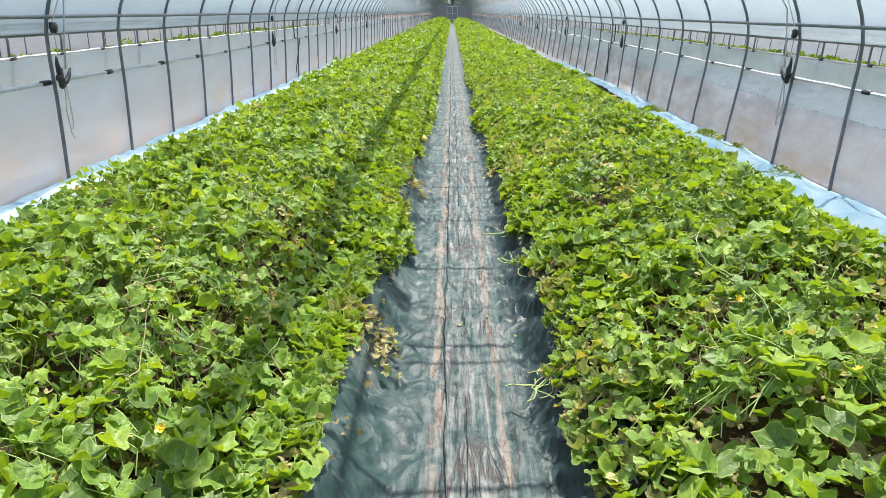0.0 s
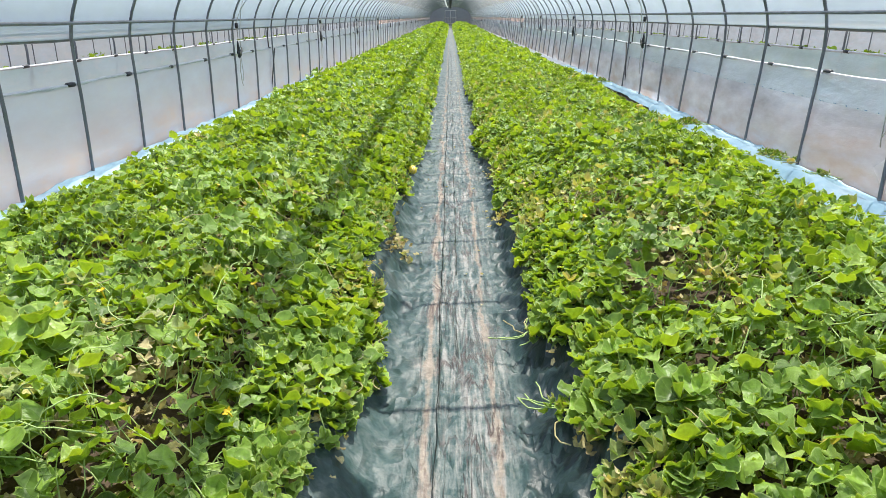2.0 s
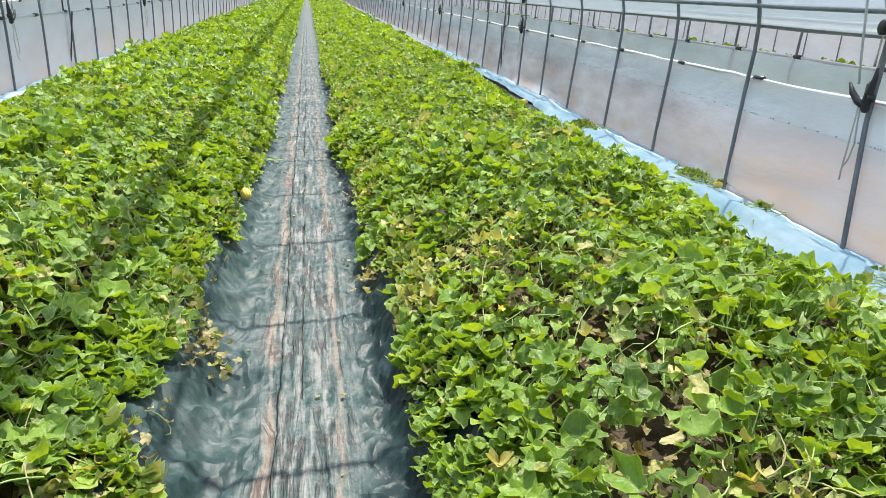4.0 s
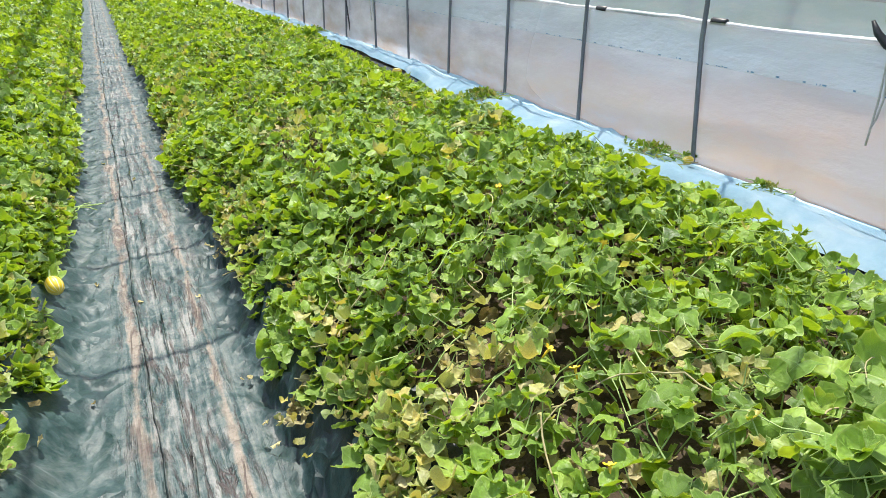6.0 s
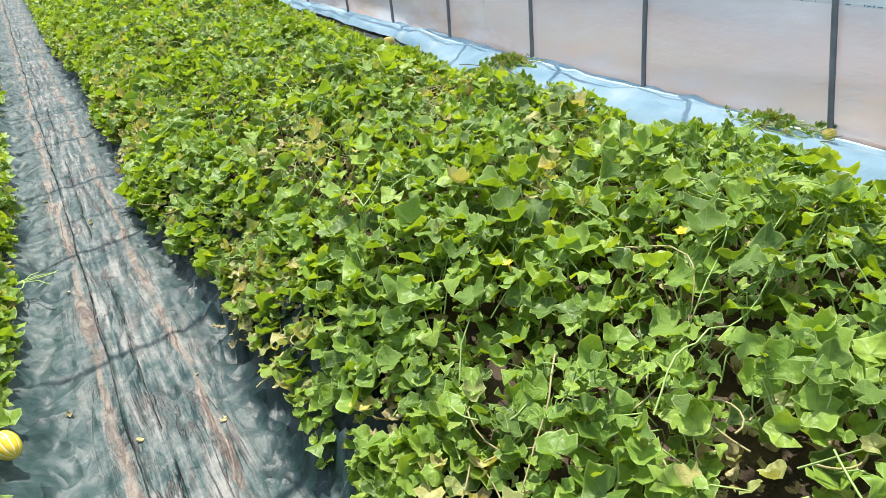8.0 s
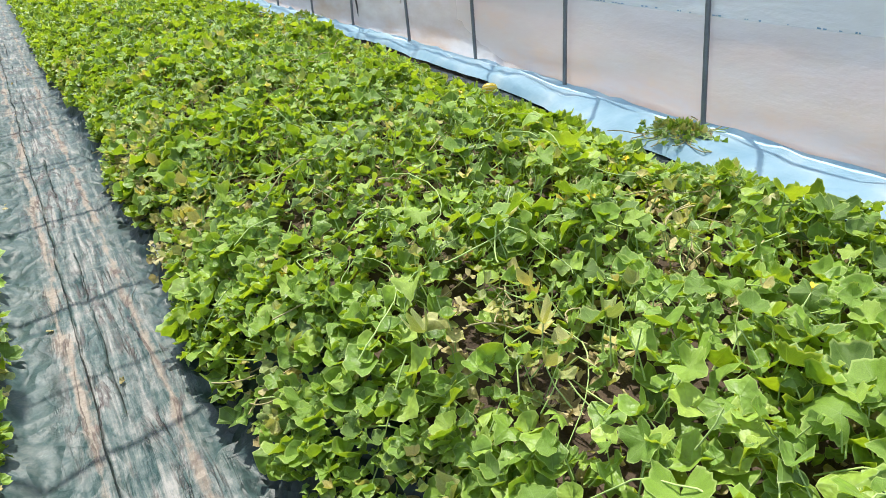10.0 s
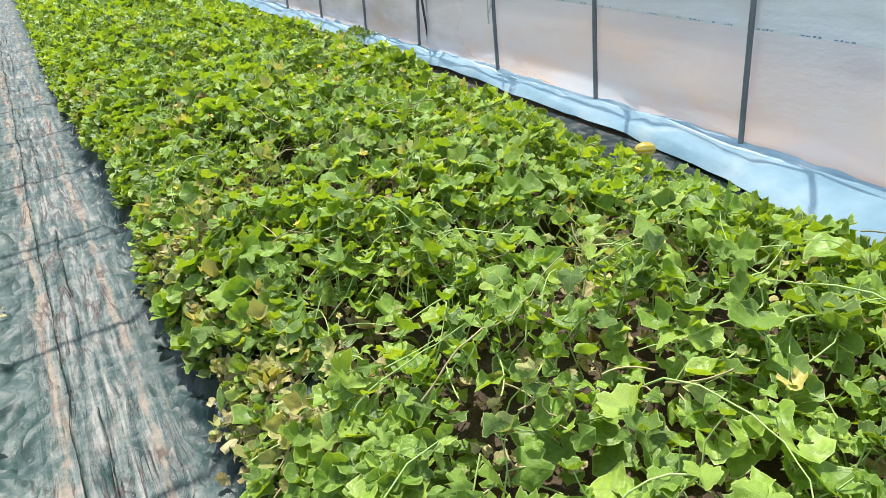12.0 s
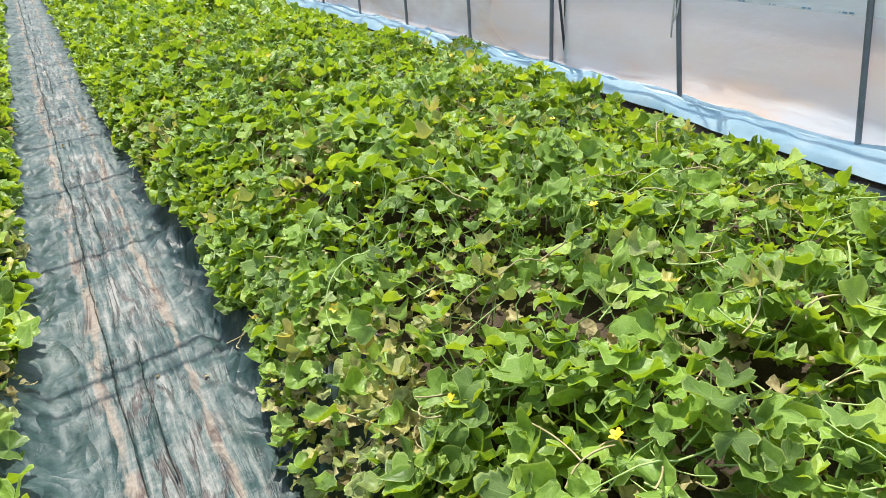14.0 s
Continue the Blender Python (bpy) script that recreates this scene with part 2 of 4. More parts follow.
    broken = calc(n, l, "ADD", calc(n, l, "MULTIPLY", streak, 0.7), calc(n, l, "MULTIPLY", cloud, 0.9))
    tan = calc(n, l, "MULTIPLY", calc(n, l, "SUBTRACT", calc(n, l, "ADD", calc(n, l, "MULTIPLY", tan, 0.48), calc(n, l, "ADD", broken, calc(n, l, "MULTIPLY", blotch, 0.35))), 1.25), 5.0, True)
    c = mixed(n, l, calc(n, l, "MULTIPLY", tan, 0.88), c, ramp(n, l, fine, [(0.3, (0.22, 0.175, 0.135)), (0.7, (0.32, 0.272, 0.228))]))
    # short pale glints of the crumpled film, mixed into the base colour
    glint = calc(n, l, "MULTIPLY", calc(n, l, "SUBTRACT", ridged(stretched(7, 15, 0.35, 0.5, 2, 0.5)), 0.88), 8.0, True)
    glint = calc(n, l, "MULTIPLY", glint, calc(n, l, "MULTIPLY", calc(n, l, "SUBTRACT", cloud, 0.42), 4.0, True))
    glint = calc(n, l, "MULTIPLY", glint, calc(n, l, "MULTIPLY", calc(n, l, "SUBTRACT", stretched(9, 13, 0.9, 0.2, 2), 0.52), 9.0, True))
    c = mixed(n, l, calc(n, l, "MULTIPLY", calc(n, l, "MULTIPLY", glint, calc(n, l, "SUBTRACT", 1.0, middle)), 0.55), c, (0.26, 0.30, 0.30))
    c = mixed(n, l, calc(n, l, "MULTIPLY", crack, 0.85), c, (0.060, 0.034, 0.032))
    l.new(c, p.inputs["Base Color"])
    r = calc(n, l, "ADD", 0.30, calc(n, l, "MULTIPLY", dust, 0.42))
    l.new(calc(n, l, "ADD", r, calc(n, l, "MULTIPLY", tan, 0.3), True), p.inputs["Roughness"])
    h = calc(n, l, "ADD", calc(n, l, "MULTIPLY", crease, 0.8), calc(n, l, "MULTIPLY", crumple, 1.0))
    h = calc(n, l, "ADD", h, calc(n, l, "MULTIPLY", blotch, 0.28))
    h = calc(n, l, "ADD", h, calc(n, l, "MULTIPLY", calc(n, l, "MULTIPLY", streak, middle), 0.35))
    h = calc(n, l, "SUBTRACT", h, calc(n, l, "MULTIPLY", crack, 0.15))
    l.new(bump(n, l, h, 0.9, 0.026), p.inputs["Normal"])
    return m


M_MULCH = mulch_material()


def film_material(name, tint, clear, gloss=0.10, scatter=0.6, rough=0.12, relief=0.4, dirt=(0.6, 0.5, 0.42), haze=0.0, patch=0.5, splash=None):
    """Thin greenhouse film: part clear, part milky, with a sheen and dust."""
    m, n, l, p = material(name)
    co = n.new("ShaderNodeTexCoord").outputs["Object"]
    stretch = n.new("ShaderNodeMapping")
    stretch.inputs["Scale"].default_value = (1, 0.55, 1.5)
    l.new(co, stretch.inputs["Vector"])
    cloud, fine = noise_tex(n, l, 2.1, 6, stretch.outputs[0], 0.62), noise_tex(n, l, 8, 4, stretch.outputs[0])
    normal = bump(n, l, calc(n, l, "ADD", cloud, calc(n, l, "MULTIPLY", fine, 0.15)), relief, 0.05)
    colour = mixed(n, l, calc(n, l, "MULTIPLY", calc(n, l, "SUBTRACT", cloud, 0.25), 1.5, True), tint, dirt)
    colour = mixed(n, l, calc(n, l, "MULTIPLY", calc(n, l, "SUBTRACT", fine, 0.52), 4.0, True), colour, (0.86, 0.87, 0.90)) if haze else colour
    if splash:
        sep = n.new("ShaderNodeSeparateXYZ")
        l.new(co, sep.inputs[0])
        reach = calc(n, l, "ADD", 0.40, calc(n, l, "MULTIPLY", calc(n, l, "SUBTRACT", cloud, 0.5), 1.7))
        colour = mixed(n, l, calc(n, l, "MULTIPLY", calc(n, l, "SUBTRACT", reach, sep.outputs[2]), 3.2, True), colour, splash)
    clr = n.new("ShaderNodeBsdfTransparent")
    clr.inputs["Color"].default_value = (0.97, 0.98, 0.98, 1)
    if haze:
        blur = node(n, "ShaderNodeBsdfRefraction", IOR=1.22, Roughness=0.42)
        both = node(n, "ShaderNodeMixShader", Fac=haze)
        l.new(clr.outputs[0], both.inputs[1])
        l.new(blur.outputs[0], both.inputs[2])
        clr = both
    dif, trl, gls = n.new("ShaderNodeBsdfDiffuse"), n.new("ShaderNodeBsdfTranslucent"), n.new("ShaderNodeBsdfGlossy")
    gls.inputs["Roughness"].default_value = rough
    for s in (dif, trl):
        l.new(colour, s.inputs["Color"])
        l.new(normal, s.inputs["Normal"])
    l.new(normal, gls.inputs["Normal"])
    milk = node(n, "ShaderNodeMixShader", Fac=scatter)
    l.new(dif.outputs[0], milk.inputs[1])
    l.new(trl.outputs[0], milk.inputs[2])
    body = n.new("ShaderNodeMixShader")
    l.new(calc(n, l, "ADD", clear - patch / 2, calc(n, l, "MULTIPLY", cloud, patch), True), body.inputs[0])
    l.new(milk.outputs[0], body.inputs[1])
    l.new(clr.outputs[0], body.inputs[2])
    out = node(n, "ShaderNodeMixShader", Fac=gloss)
    l.new(body.outputs[0], out.inputs[1])
    l.new(gls.outputs[0], out.inputs[2])
    l.new(out.outputs[0], n["Material Output"].inputs["Surface"])
    n.remove(p)
    return m


M_ROOF = film_material("roof_film", (0.62, 0.74, 0.86), 0.66, 0.05, 0.7, relief=0.12, dirt=(0.60, 0.70, 0.80))
M_SHOULDER = film_material("shoulder_film", (0.56, 0.65, 0.74), 0.27, 0.05, 0.46, relief=0.12, dirt=(0.54, 0.63, 0.71), patch=0.3)
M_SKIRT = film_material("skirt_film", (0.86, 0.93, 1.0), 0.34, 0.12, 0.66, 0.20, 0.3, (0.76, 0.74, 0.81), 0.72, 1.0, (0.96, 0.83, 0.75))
M_FLAP = film_material("film_flap", (0.84, 0.94, 0.99), 0.40, 0.16, 0.58, 0.25, 0.4, (0.88, 0.96, 0.99), 0.25)
M_NEXT = film_material("side_film_next", (0.78, 0.87, 0.94), 0.20, 0.12, 0.70, dirt=(0.70, 0.78, 0.80), haze=0.5)
M_NEXT_ROOF = film_material("roof_film_next", (0.50, 0.59, 0.68), 0.22, 0.06, 0.6, dirt=(0.50, 0.57, 0.64))
M_FOLD = film_material("folded_film", (0.78, 0.80, 0.82), 0.34, 0.08, 0.6, dirt=(0.68, 0.70, 0.72))
M_END = film_material("end_film", (0.10, 0.125, 0.16), 0.05, 0.03, 0.2, dirt=(0.08, 0.10, 0.13), patch=0.1)


def blue_film():
    m, n, l, p = material("pale_blue_film")
    co = n.new("ShaderNodeTexCoord").outputs["Object"]
    cloud, fine = noise_tex(n, l, 5, 5, co), noise_tex(n, l, 45, 3, co)
    l.new(ramp(n, l, cloud, [(0.3, (0.28, 0.46, 0.57)), (0.5, (0.36, 0.54, 0.64)), (0.72, (0.52, 0.65, 0.71))]), p.inputs["Base Color"])
    p.inputs["Roughness"].default_value, p.inputs["Specular IOR Level"].default_value = 0.55, 0.25
    l.new(bump(n, l, calc(n, l, "ADD", cloud, calc(n, l, "MULTIPLY", fine, 0.3)), 0.35, 0.02), p.inputs["Normal"])
    return m


M_BLUE = blue_film()
M_INK = plain("blue_ink", (0.10, 0.22, 0.36), (0.16, 0.30, 0.44), 30, 0.5)


# ---- ground ----
def profile(u):
    """Height of the ground across one tunnel; u from its middle."""
    a = abs(u)
    for (a0, z0), (a1, z1) in zip(PROFILE, PROFILE[1:]):
        if a <= a1:
            k = (a - a0) / (a1 - a0)
            k = k * k * (3 - 2 * k)
            return z0 + (z1 - z0) * k
    return PROFILE[-1][1]


PROFILE = [(0.0, 0.0), (0.25, 0.0), (0.52, 0.215), (0.8, 0.235), (2.05, 0.235), (2.36, 0.205), (2.5, 0.225), (2.8, 0.24), (3.6, 0.16), (3.7, 0.16)]

xs = [-400, -60, -25]
for mid in (-2, -1, 0, 1, 2):
    xs += [CX + mid * NEXT + s * a for s in (-1, 1) for a in (0.0, 0.25, 0.34, 0.43, 0.52, 0.8, 1.4, 2.05, 2.2, 2.36, 2.5, 2.65, 2.8, 2.88, 2.96, 3.06, 3.2, 3.35, 3.6)]
xs = sorted(set(round(x, 4) for x in xs + [25, 60, 400]))
ys = [-300, -40, -8] + [0.22 * k for k in range(-20, 120)] + [27 + 2.0 * k for k in range(36)] + [150, 500]
gv = []
for y in ys:
    for x in xs:
        u = x - CX
        k = round(u / NEXT)
        z = profile(u - k * NEXT) if abs(k) <= 2 else 0.16
        bank = max(0.0, 1 - abs(abs(u - k * NEXT) - 2.98) / 0.32) if abs(k) == 1 else 0.0
        z -= 0.12 if k == 0 and abs(u) < 0.7 else 0.0
        rough_ = 0.03 * fbm(x * 3.1, y * 2.3, 9) if abs(u) > 3.0 else 0.0
        gv.append((x, y, z - 0.03 + 0.012 * fbm(x * 0.9, y * 0.9) + rough_ + bank * 0.16 * max(0.0, 0.35 + fbm(x * 0.6, y * 0.9, 4))))
thing("ground", mesh_of("ground", gv, grid_faces(len(ys), len(xs)), M_SOIL, True), "dry tan soil between and under the tunnels", "ground", kind="structure")

# mulch sheet over the beds and the path
mx_ = sorted(set([round(v, 3) for v in np.arange(-0.66, 0.661, 0.02)] + [round(s * v, 3) for v in np.arange(0.7, 2.6, 0.1) for s in (-1, 1)]))
my_ = list(np.arange(-2.4, 0.0, 0.2)) + list(np.arange(0.0, 17.0, 0.032)) + list(np.arange(17.0, 40.0, 0.2)) + list(np.arange(40.0, YE, 1.0)) + [YE - 0.3]
mv = []
for y in my_:
    near = 0 <= y < 17
    for u in mx_:
        a, z = abs(u), profile(u)
        if near and a < 0.7:
            slope = max(0.0, 1 - abs(a - 0.38) / 0.25)
            s = 1 if u > 0 else -1
            z += 0.055 * slope * fbm(u * 4.0 - s * y * 1.0, y * 6.0 + u * s * 7.0, 3.0) + 0.006 * fbm(u * 8 + 2.0 * fbm(u * 3, y * 2, 1.0), y * 6, 7.0) * (1 if a > 0.08 else 0.4)
            z += 0.007 * max(0.0, 1 - abs(u - 0.13 - 0.01 * fbm(y * 1.5, 2)) / 0.02) + 0.006 * max(0.0, 1 - abs(u - 0.03 - 0.012 * fbm(y * 1.2, 9)) / 0.02)
            z += 0.004 * fbm(u * 25, y * 2.0, 1.0)
            z += slope * (0.11 if u > 0 else 0.025) * (0.25 - abs(fbm(u * 7.0 + y * 1.5, y * 7.0 + s * u * 11.0, 11.0)))
        elif near:
            z += 0.012 * fbm(u * 2, y * 2)
        mv.append((CX + u, y, z))
bed_part = [int(0.60 < abs(u) < 2.05) for _ in my_[1:] for u in mx_[:-1]]
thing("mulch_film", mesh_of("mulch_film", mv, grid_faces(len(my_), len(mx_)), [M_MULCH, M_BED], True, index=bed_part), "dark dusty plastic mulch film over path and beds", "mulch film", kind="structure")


def film_lip(x0, seed, side, high, keep):
    """The loose edge of one sheet lying over the next, curled up a little."""
    rows = np.arange(0.2, 30.0, 0.05)
    v = []
    for y in rows:
        w = x0 + 0.016 * fbm(y * 0.7, seed) + 0.010 * fbm(y * 3.1, seed + 5) + 0.004 * fbm(y * 11, seed + 7)
        lift = 0.006 + high * max(0.0, fbm(y * 1.3, seed + 9) + 0.3)
        sunk = -0.022 * min(1.0, max(0.0, 5 * (keep - fbm(y * 1.1, seed + 40))))
        v += [(w + side * 0.045, y, 0.003 + sunk), (w + side * 0.018, y, 0.007 + sunk), (w, y, lift + sunk), (w + side * 0.006, y, lift + 0.004 + sunk)]
    return mesh_of("film_edge", v, grid_faces(len(rows), 4), M_MULCH, True)


for x0, seed, side, high, keep in ((0.0, 2.0, 1, 0.014, -9), (0.085, 57.0, -1, 0.004, 0.02)):
    thing("film_edge", film_lip(x0, seed, side, high, keep), "curled dusty edge of mulch film along the path", "film edge", kind="structure")

def foot_drift(y):
    """How far the feet of the hoops on the east side stand off their line."""
    return float(np.interp(y, (5.0, 7.0, 8.1, 9.0, 11.0, 13.0), (-0.07, -0.07, -0.035, -0.04, 0.008, 0.01)))


# pale blue film along the feet of the hoops, and whitish film beyond it
def side_strip(s, y0, y1, mat, label):
    rows, cols, v = np.arange(y0, y1, 0.09), 12, []
    for y in rows:
        inner = (float(np.interp(y, (9.5, 10.2, 10.9, 12.2, 13.8), (2.36, 2.46, 2.53, 2.60, 2.53))) if s > 0 else 2.50) + 0.045 * fbm(y * 0.55, s * 4.0) + 0.03 * fbm(y * 2.6, s * 8.0)
        outer = (2.79 + foot_drift(y) if s > 0 else 2.90) + 0.03 * fbm(y * 0.8, s * 3.0)
        for c in range(cols):
            k = c / (cols - 1)
            u = inner + (outer - inner) * k
            z = profile(u) + 0.016 + 0.035 * math.sin(math.pi * min(1, k * 1.2)) + 0.015 * max(0, k - 0.75) + 0.034 * fbm(u * 5, y * 2.2, 5) + 0.020 * fbm(u * 14, y * 6, 2) + 0.03 * max(0.0, 0.3 - k) * max(0.0, 1 + 3 * fbm(y * 1.4, s * 21.0))
            z = profile(u) + 0.014 if c == 0 else max(z, profile(u) + 0.012)
            v.append((CX + s * u, y, z))
    thing("side_strip", mesh_of("side_strip", v, grid_faces(len(rows), cols), mat, True), label, "plastic film", kind="structure")


for s in (-1, 1):
    side_strip(s, -2.4, 17.6, M_BLUE, "pale blue plastic film lying crumpled beside the bed")
    side_strip(s, 17.5, YE, M_WHITE, "whitish plastic film lying crumpled beside the bed")


# ---- hoops, pipes and film ----
def hoop_points(offset=0.0, low=0.0, steps=22):
    """From one foot over the ridge to the other; offset pushes it outwards."""
    side = [(2.765, low), (2.77, 0.27), (2.805, 0.55), (2.845, 0.85), (2.86, 1.10)]
    arc = [(2.86 * math.cos(a) ** 0.92, 1.15 + (APEX - 1.15) * math.sin(a)) for a in np.linspace(0.08, math.pi / 2 - 0.05, steps)]
    half = [(u + offset, z + offset * max(0.0, (z - 1.3))) for u, z in side + arc]
    spread = lambda u, z: u + 0.12 * max(0.0, min(1.0, (0.95 - z) / 0.7))
    return half + [(0.0, APEX + offset)] + [(-spread(u, z), z) for u, z in reversed(half)]


def hoop_lean(u, z):
    """How far the hoops lean along the tunnel."""
    if u > 0:
        return -0.03 + 0.13 * min(1.0, max(0.0, (z - 0.2) / 0.7)) * min(1.0, u / 2.5)
    return -0.03 + 0.09 * max(-1.0, u / 2.5)


def bent_hoop(out, along):
    """A hoop whose east foot stands a little off: out from the bed, along the tunnel."""
    pts = []
    for u, z in hoop_points():
        low = max(0.0, min(1.0, (0.95 - z) / 0.7)) if u > 0 else 0.0
        pts.append((u + out * low, hoop_lean(u, z) + along * low, z))
    return Build().tube(pts, 0.0128, 8).done("hoop", M_STEEL, True)


hoop_mesh = bent_hoop(0.0, 0.0)
clip_mesh = Build().tube([(0, -0.05, 0), (0, -0.045, 0), (0, 0.045, 0), (0, 0.05, 0)], [0.014, 0.019, 0.019, 0.014], 8).done("clip", M_BLACK, True)


def film_sheet(name, pts, mat, mid, sag=0.012, amp=0.012, y0=None, y1=None, step=0.316):
    """A film along the tunnel over the cross-section pts, drawn in a little between the hoops."""
    rows = np.arange(y0 if y0 is not None else YS, y1 if y1 is not None else YE, step)
    v = []
    for y in rows:
        between = 0.5 - 0.5 * math.cos(2 * math.pi * (y - Y0) / PITCH)
        for u, z in pts:
            k = 1 - sag * between / 2.8
            off = foot_drift(y) * max(0.0, min(1.0, (0.95 - z) / 0.7)) if u > 0 and mid == CX else 0.0
            v.append((mid + off + u * k + amp * fbm(y * 1.3, z * 3.0 + u), y, z + 0.4 * amp * fbm(y * 0.9, u * 2, 4)))
    return mesh_of(name, v, grid_faces(len(rows), len(pts)), mat, True)


def tunnel(mid, own):
    for n in range(N0, N1 + 1):
        y = Y0 + n * PITCH
        mesh = bent_hoop(foot_drift(y), float(np.interp(y, (4.0, 6.2, 7.2, 8.1, 9.0, 10.0, 11.0, 11.9, 12.8, 14.0), (-0.14, -0.13, -0.075, -0.015, -0.04, 0.0, -0.02, -0.04, 0.04, 0.0)))) if own and 4.0 < y < 14.0 else hoop_mesh
        thing("hoop", mesh, "slim grey galvanised steel hoop over the beds", "hoop", "hoops of the tunnel" if own else "hoops of neighbouring tunnels", at=pose(mid + random.uniform(-0.006, 0.006), y, 0, 0, 0, -1.1 if own and n == -1 else random.uniform(-0.25, 0.25)))
    over = [(u, z) for u, z in hoop_points(0.02, 0.1) if z > 1.24]
    low = sum(z < 1.86 for _, z in over[:len(over) // 2])
    thing("roof_film", film_sheet("roof_film", over[low:len(over) - low], M_ROOF if own else M_NEXT_ROOF, mid), "clear greenhouse film stretched over the hoops", "roof film", kind="structure")
    for side in (over[:low + 1], over[len(over) - low - 1:]):
        thing("shoulder_film", film_sheet("shoulder_film", side, M_SHOULDER if own else M_NEXT_ROOF, mid), "milky doubled film over the shoulder of the hoops", "roof film", kind="structure")
    for s in (-1, 1):
        face = [(2.872, 0.94), (2.872, 0.85), (2.845, 0.7), (2.825, 0.55), (2.80, 0.42), (2.785, 0.3), (2.80, 0.2), (2.86, 0.12)]
        face = [(s * (u + (0.12 * max(0.0, min(1.0, (0.95 - z) / 0.7)) if s < 0 else 0)), z) for u, z in face]
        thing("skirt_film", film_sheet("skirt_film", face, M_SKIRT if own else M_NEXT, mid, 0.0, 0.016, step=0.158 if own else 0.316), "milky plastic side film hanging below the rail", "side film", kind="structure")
        flap = [(s * u, z) for u, z in [(2.862, 0.93), (2.858, 0.85), (2.846, 0.78), (2.838, 0.735)]]
        if own and s > 0:
            thing("film_flap", film_sheet("film_flap", flap, M_FLAP, mid, 0.0, 0.006, step=0.158), "second layer of bluish film below the rail", "side film", kind="structure")
        pts = lambda u, z, j: [(mid + s * u, y, z + j * fbm(y * 0.8, u)) for y in np.arange(YS, YE, PITCH / 2)]
        thing("side_purlin", Build().tube(pts(2.805, PURLIN_Z, 0.003), 0.0135, 7).done("side_purlin", M_STEEL, True), "grey steel purlin pipe inside the hoops", "purlin")
        thing("roll_up_pipe", Build().tube(pts(2.895, ROLL_Z, 0.008), 0.019, 7).done("roll_up_pipe", M_STEEL, True), "grey pipe with rolled-up side film", "pipe")
        wrap = [(mid + s * 2.885, y, RAIL_Z + 0.012 * fbm(y * 0.8, 2.885) + 0.004 * fbm(y * 5, 3)) for y in np.arange(YS, YE, 0.16)]
        rail = thing("skirt_rail", Build().tube(wrap, [0.0135 + 0.006 * fbm(p[1] * 4.1, mid + s) for p in wrap], 7).done("skirt_rail", M_WHITE, True), "rail wrapped in white film with black clips", "rail")
        for n in range(N0, N1 + 1):
            if own or n < 45:
                y = Y0 + n * PITCH + s * 0.128 + random.uniform(-0.16, -0.04)
                part_of("clip", clip_mesh, rail, "black plastic clip" if n == N0 else "", pose(mid + s * 2.885, y, RAIL_Z + random.uniform(-0.005, 0.008), 0, 0, random.uniform(-4, 4)))
    thing("ridge_pipe", Build().tube([(mid, y, APEX - 0.03) for y in np.arange(YS, YE, 2.0)], 0.0135, 7).done("ridge_pipe", M_STEEL, True), "grey steel ridge pipe under the hoops", "purlin")


tunnel(CX, True)
tunnel(CX - NEXT, False)
tunnel(CX + NEXT, False)

# bands that hold the film down beside two hoops
for n, back in ((-3, 0.13), (6, 0.085)):
    band = Build().tube([(u, hoop_lean(u, z), z) for u, z in hoop_points(0.035, 0.95)], 0.009, 6)
    thing("film_band", band.done("film_band", M_BLACK, True), "black band stretched over the film beside a hoop", "band", "bands over the film", at=pose(CX, Y0 + n * PITCH - back, 0))

# folded film gathered along the ridge, with hanging cord boxes
rows = np.arange(YS + 0.5, YE - 0.5, 0.3)
fold = []
for y in rows:
    for k in range(8):
        a = 2 * math.pi * k / 8
        fold.append((CX - 0.40 + 0.055 * math.cos(a) * (1 + 0.9 * fbm(y * 0.8, k) + 0.7 * fbm(y * 2.3, 40)), y, APEX - 0.14 + 0.018 * math.sin(a) + 0.01 * fbm(y * 2, k, 3)))
ff = [(i * 8 + k, i * 8 + (k + 1) % 8, (i + 1) * 8 + (k + 1) % 8, (i + 1) * 8 + k) for i in range(len(rows) - 1) for k in range(8)]
thing("ridge_curtain", mesh_of("ridge_curtain", fold, ff, M_FOLD, True), "folded white film gathered under the ridge", "curtain")


def ridge_pulley(y):
    """A black cord drum hung below the ridge pipe."""
    base = thing("ridge_pulley", None, "black cord drum hanging under the ridge", "pulley", "drums under the ridge", at=pose(CX, y, 0))
    drum = Build().tube([(-0.10, 0, 2.27), (-0.09, 0, 2.27), (0.09, 0, 2.27), (0.10, 0, 2.27)], [0.05, 0.085, 0.085, 0.05], 14)
    part_of("drum", drum.done("drum", M_BLACK, True), base)
    hanger = Build().tube([(0, 0, 2.30), (0, 0, APEX - 0.02)], 0.012, 7)
    part_of("hanger", hanger.done("hanger", M_STEEL, True), base, "steel hanger rod")
    for s in (-1, 1):
        cord = Build().tube([(s * 0.08, 0, 2.30), (s * 0.5, 0.06, 2.38), (s * 0.95, 0.1, 2.33)], 0.006, 5)
        part_of("cord", cord.done("cord", M_CORD, True), base, "pale cord")


for k in range(-1, 15):
    ridge_pulley(4.58 + 5.69 * k)


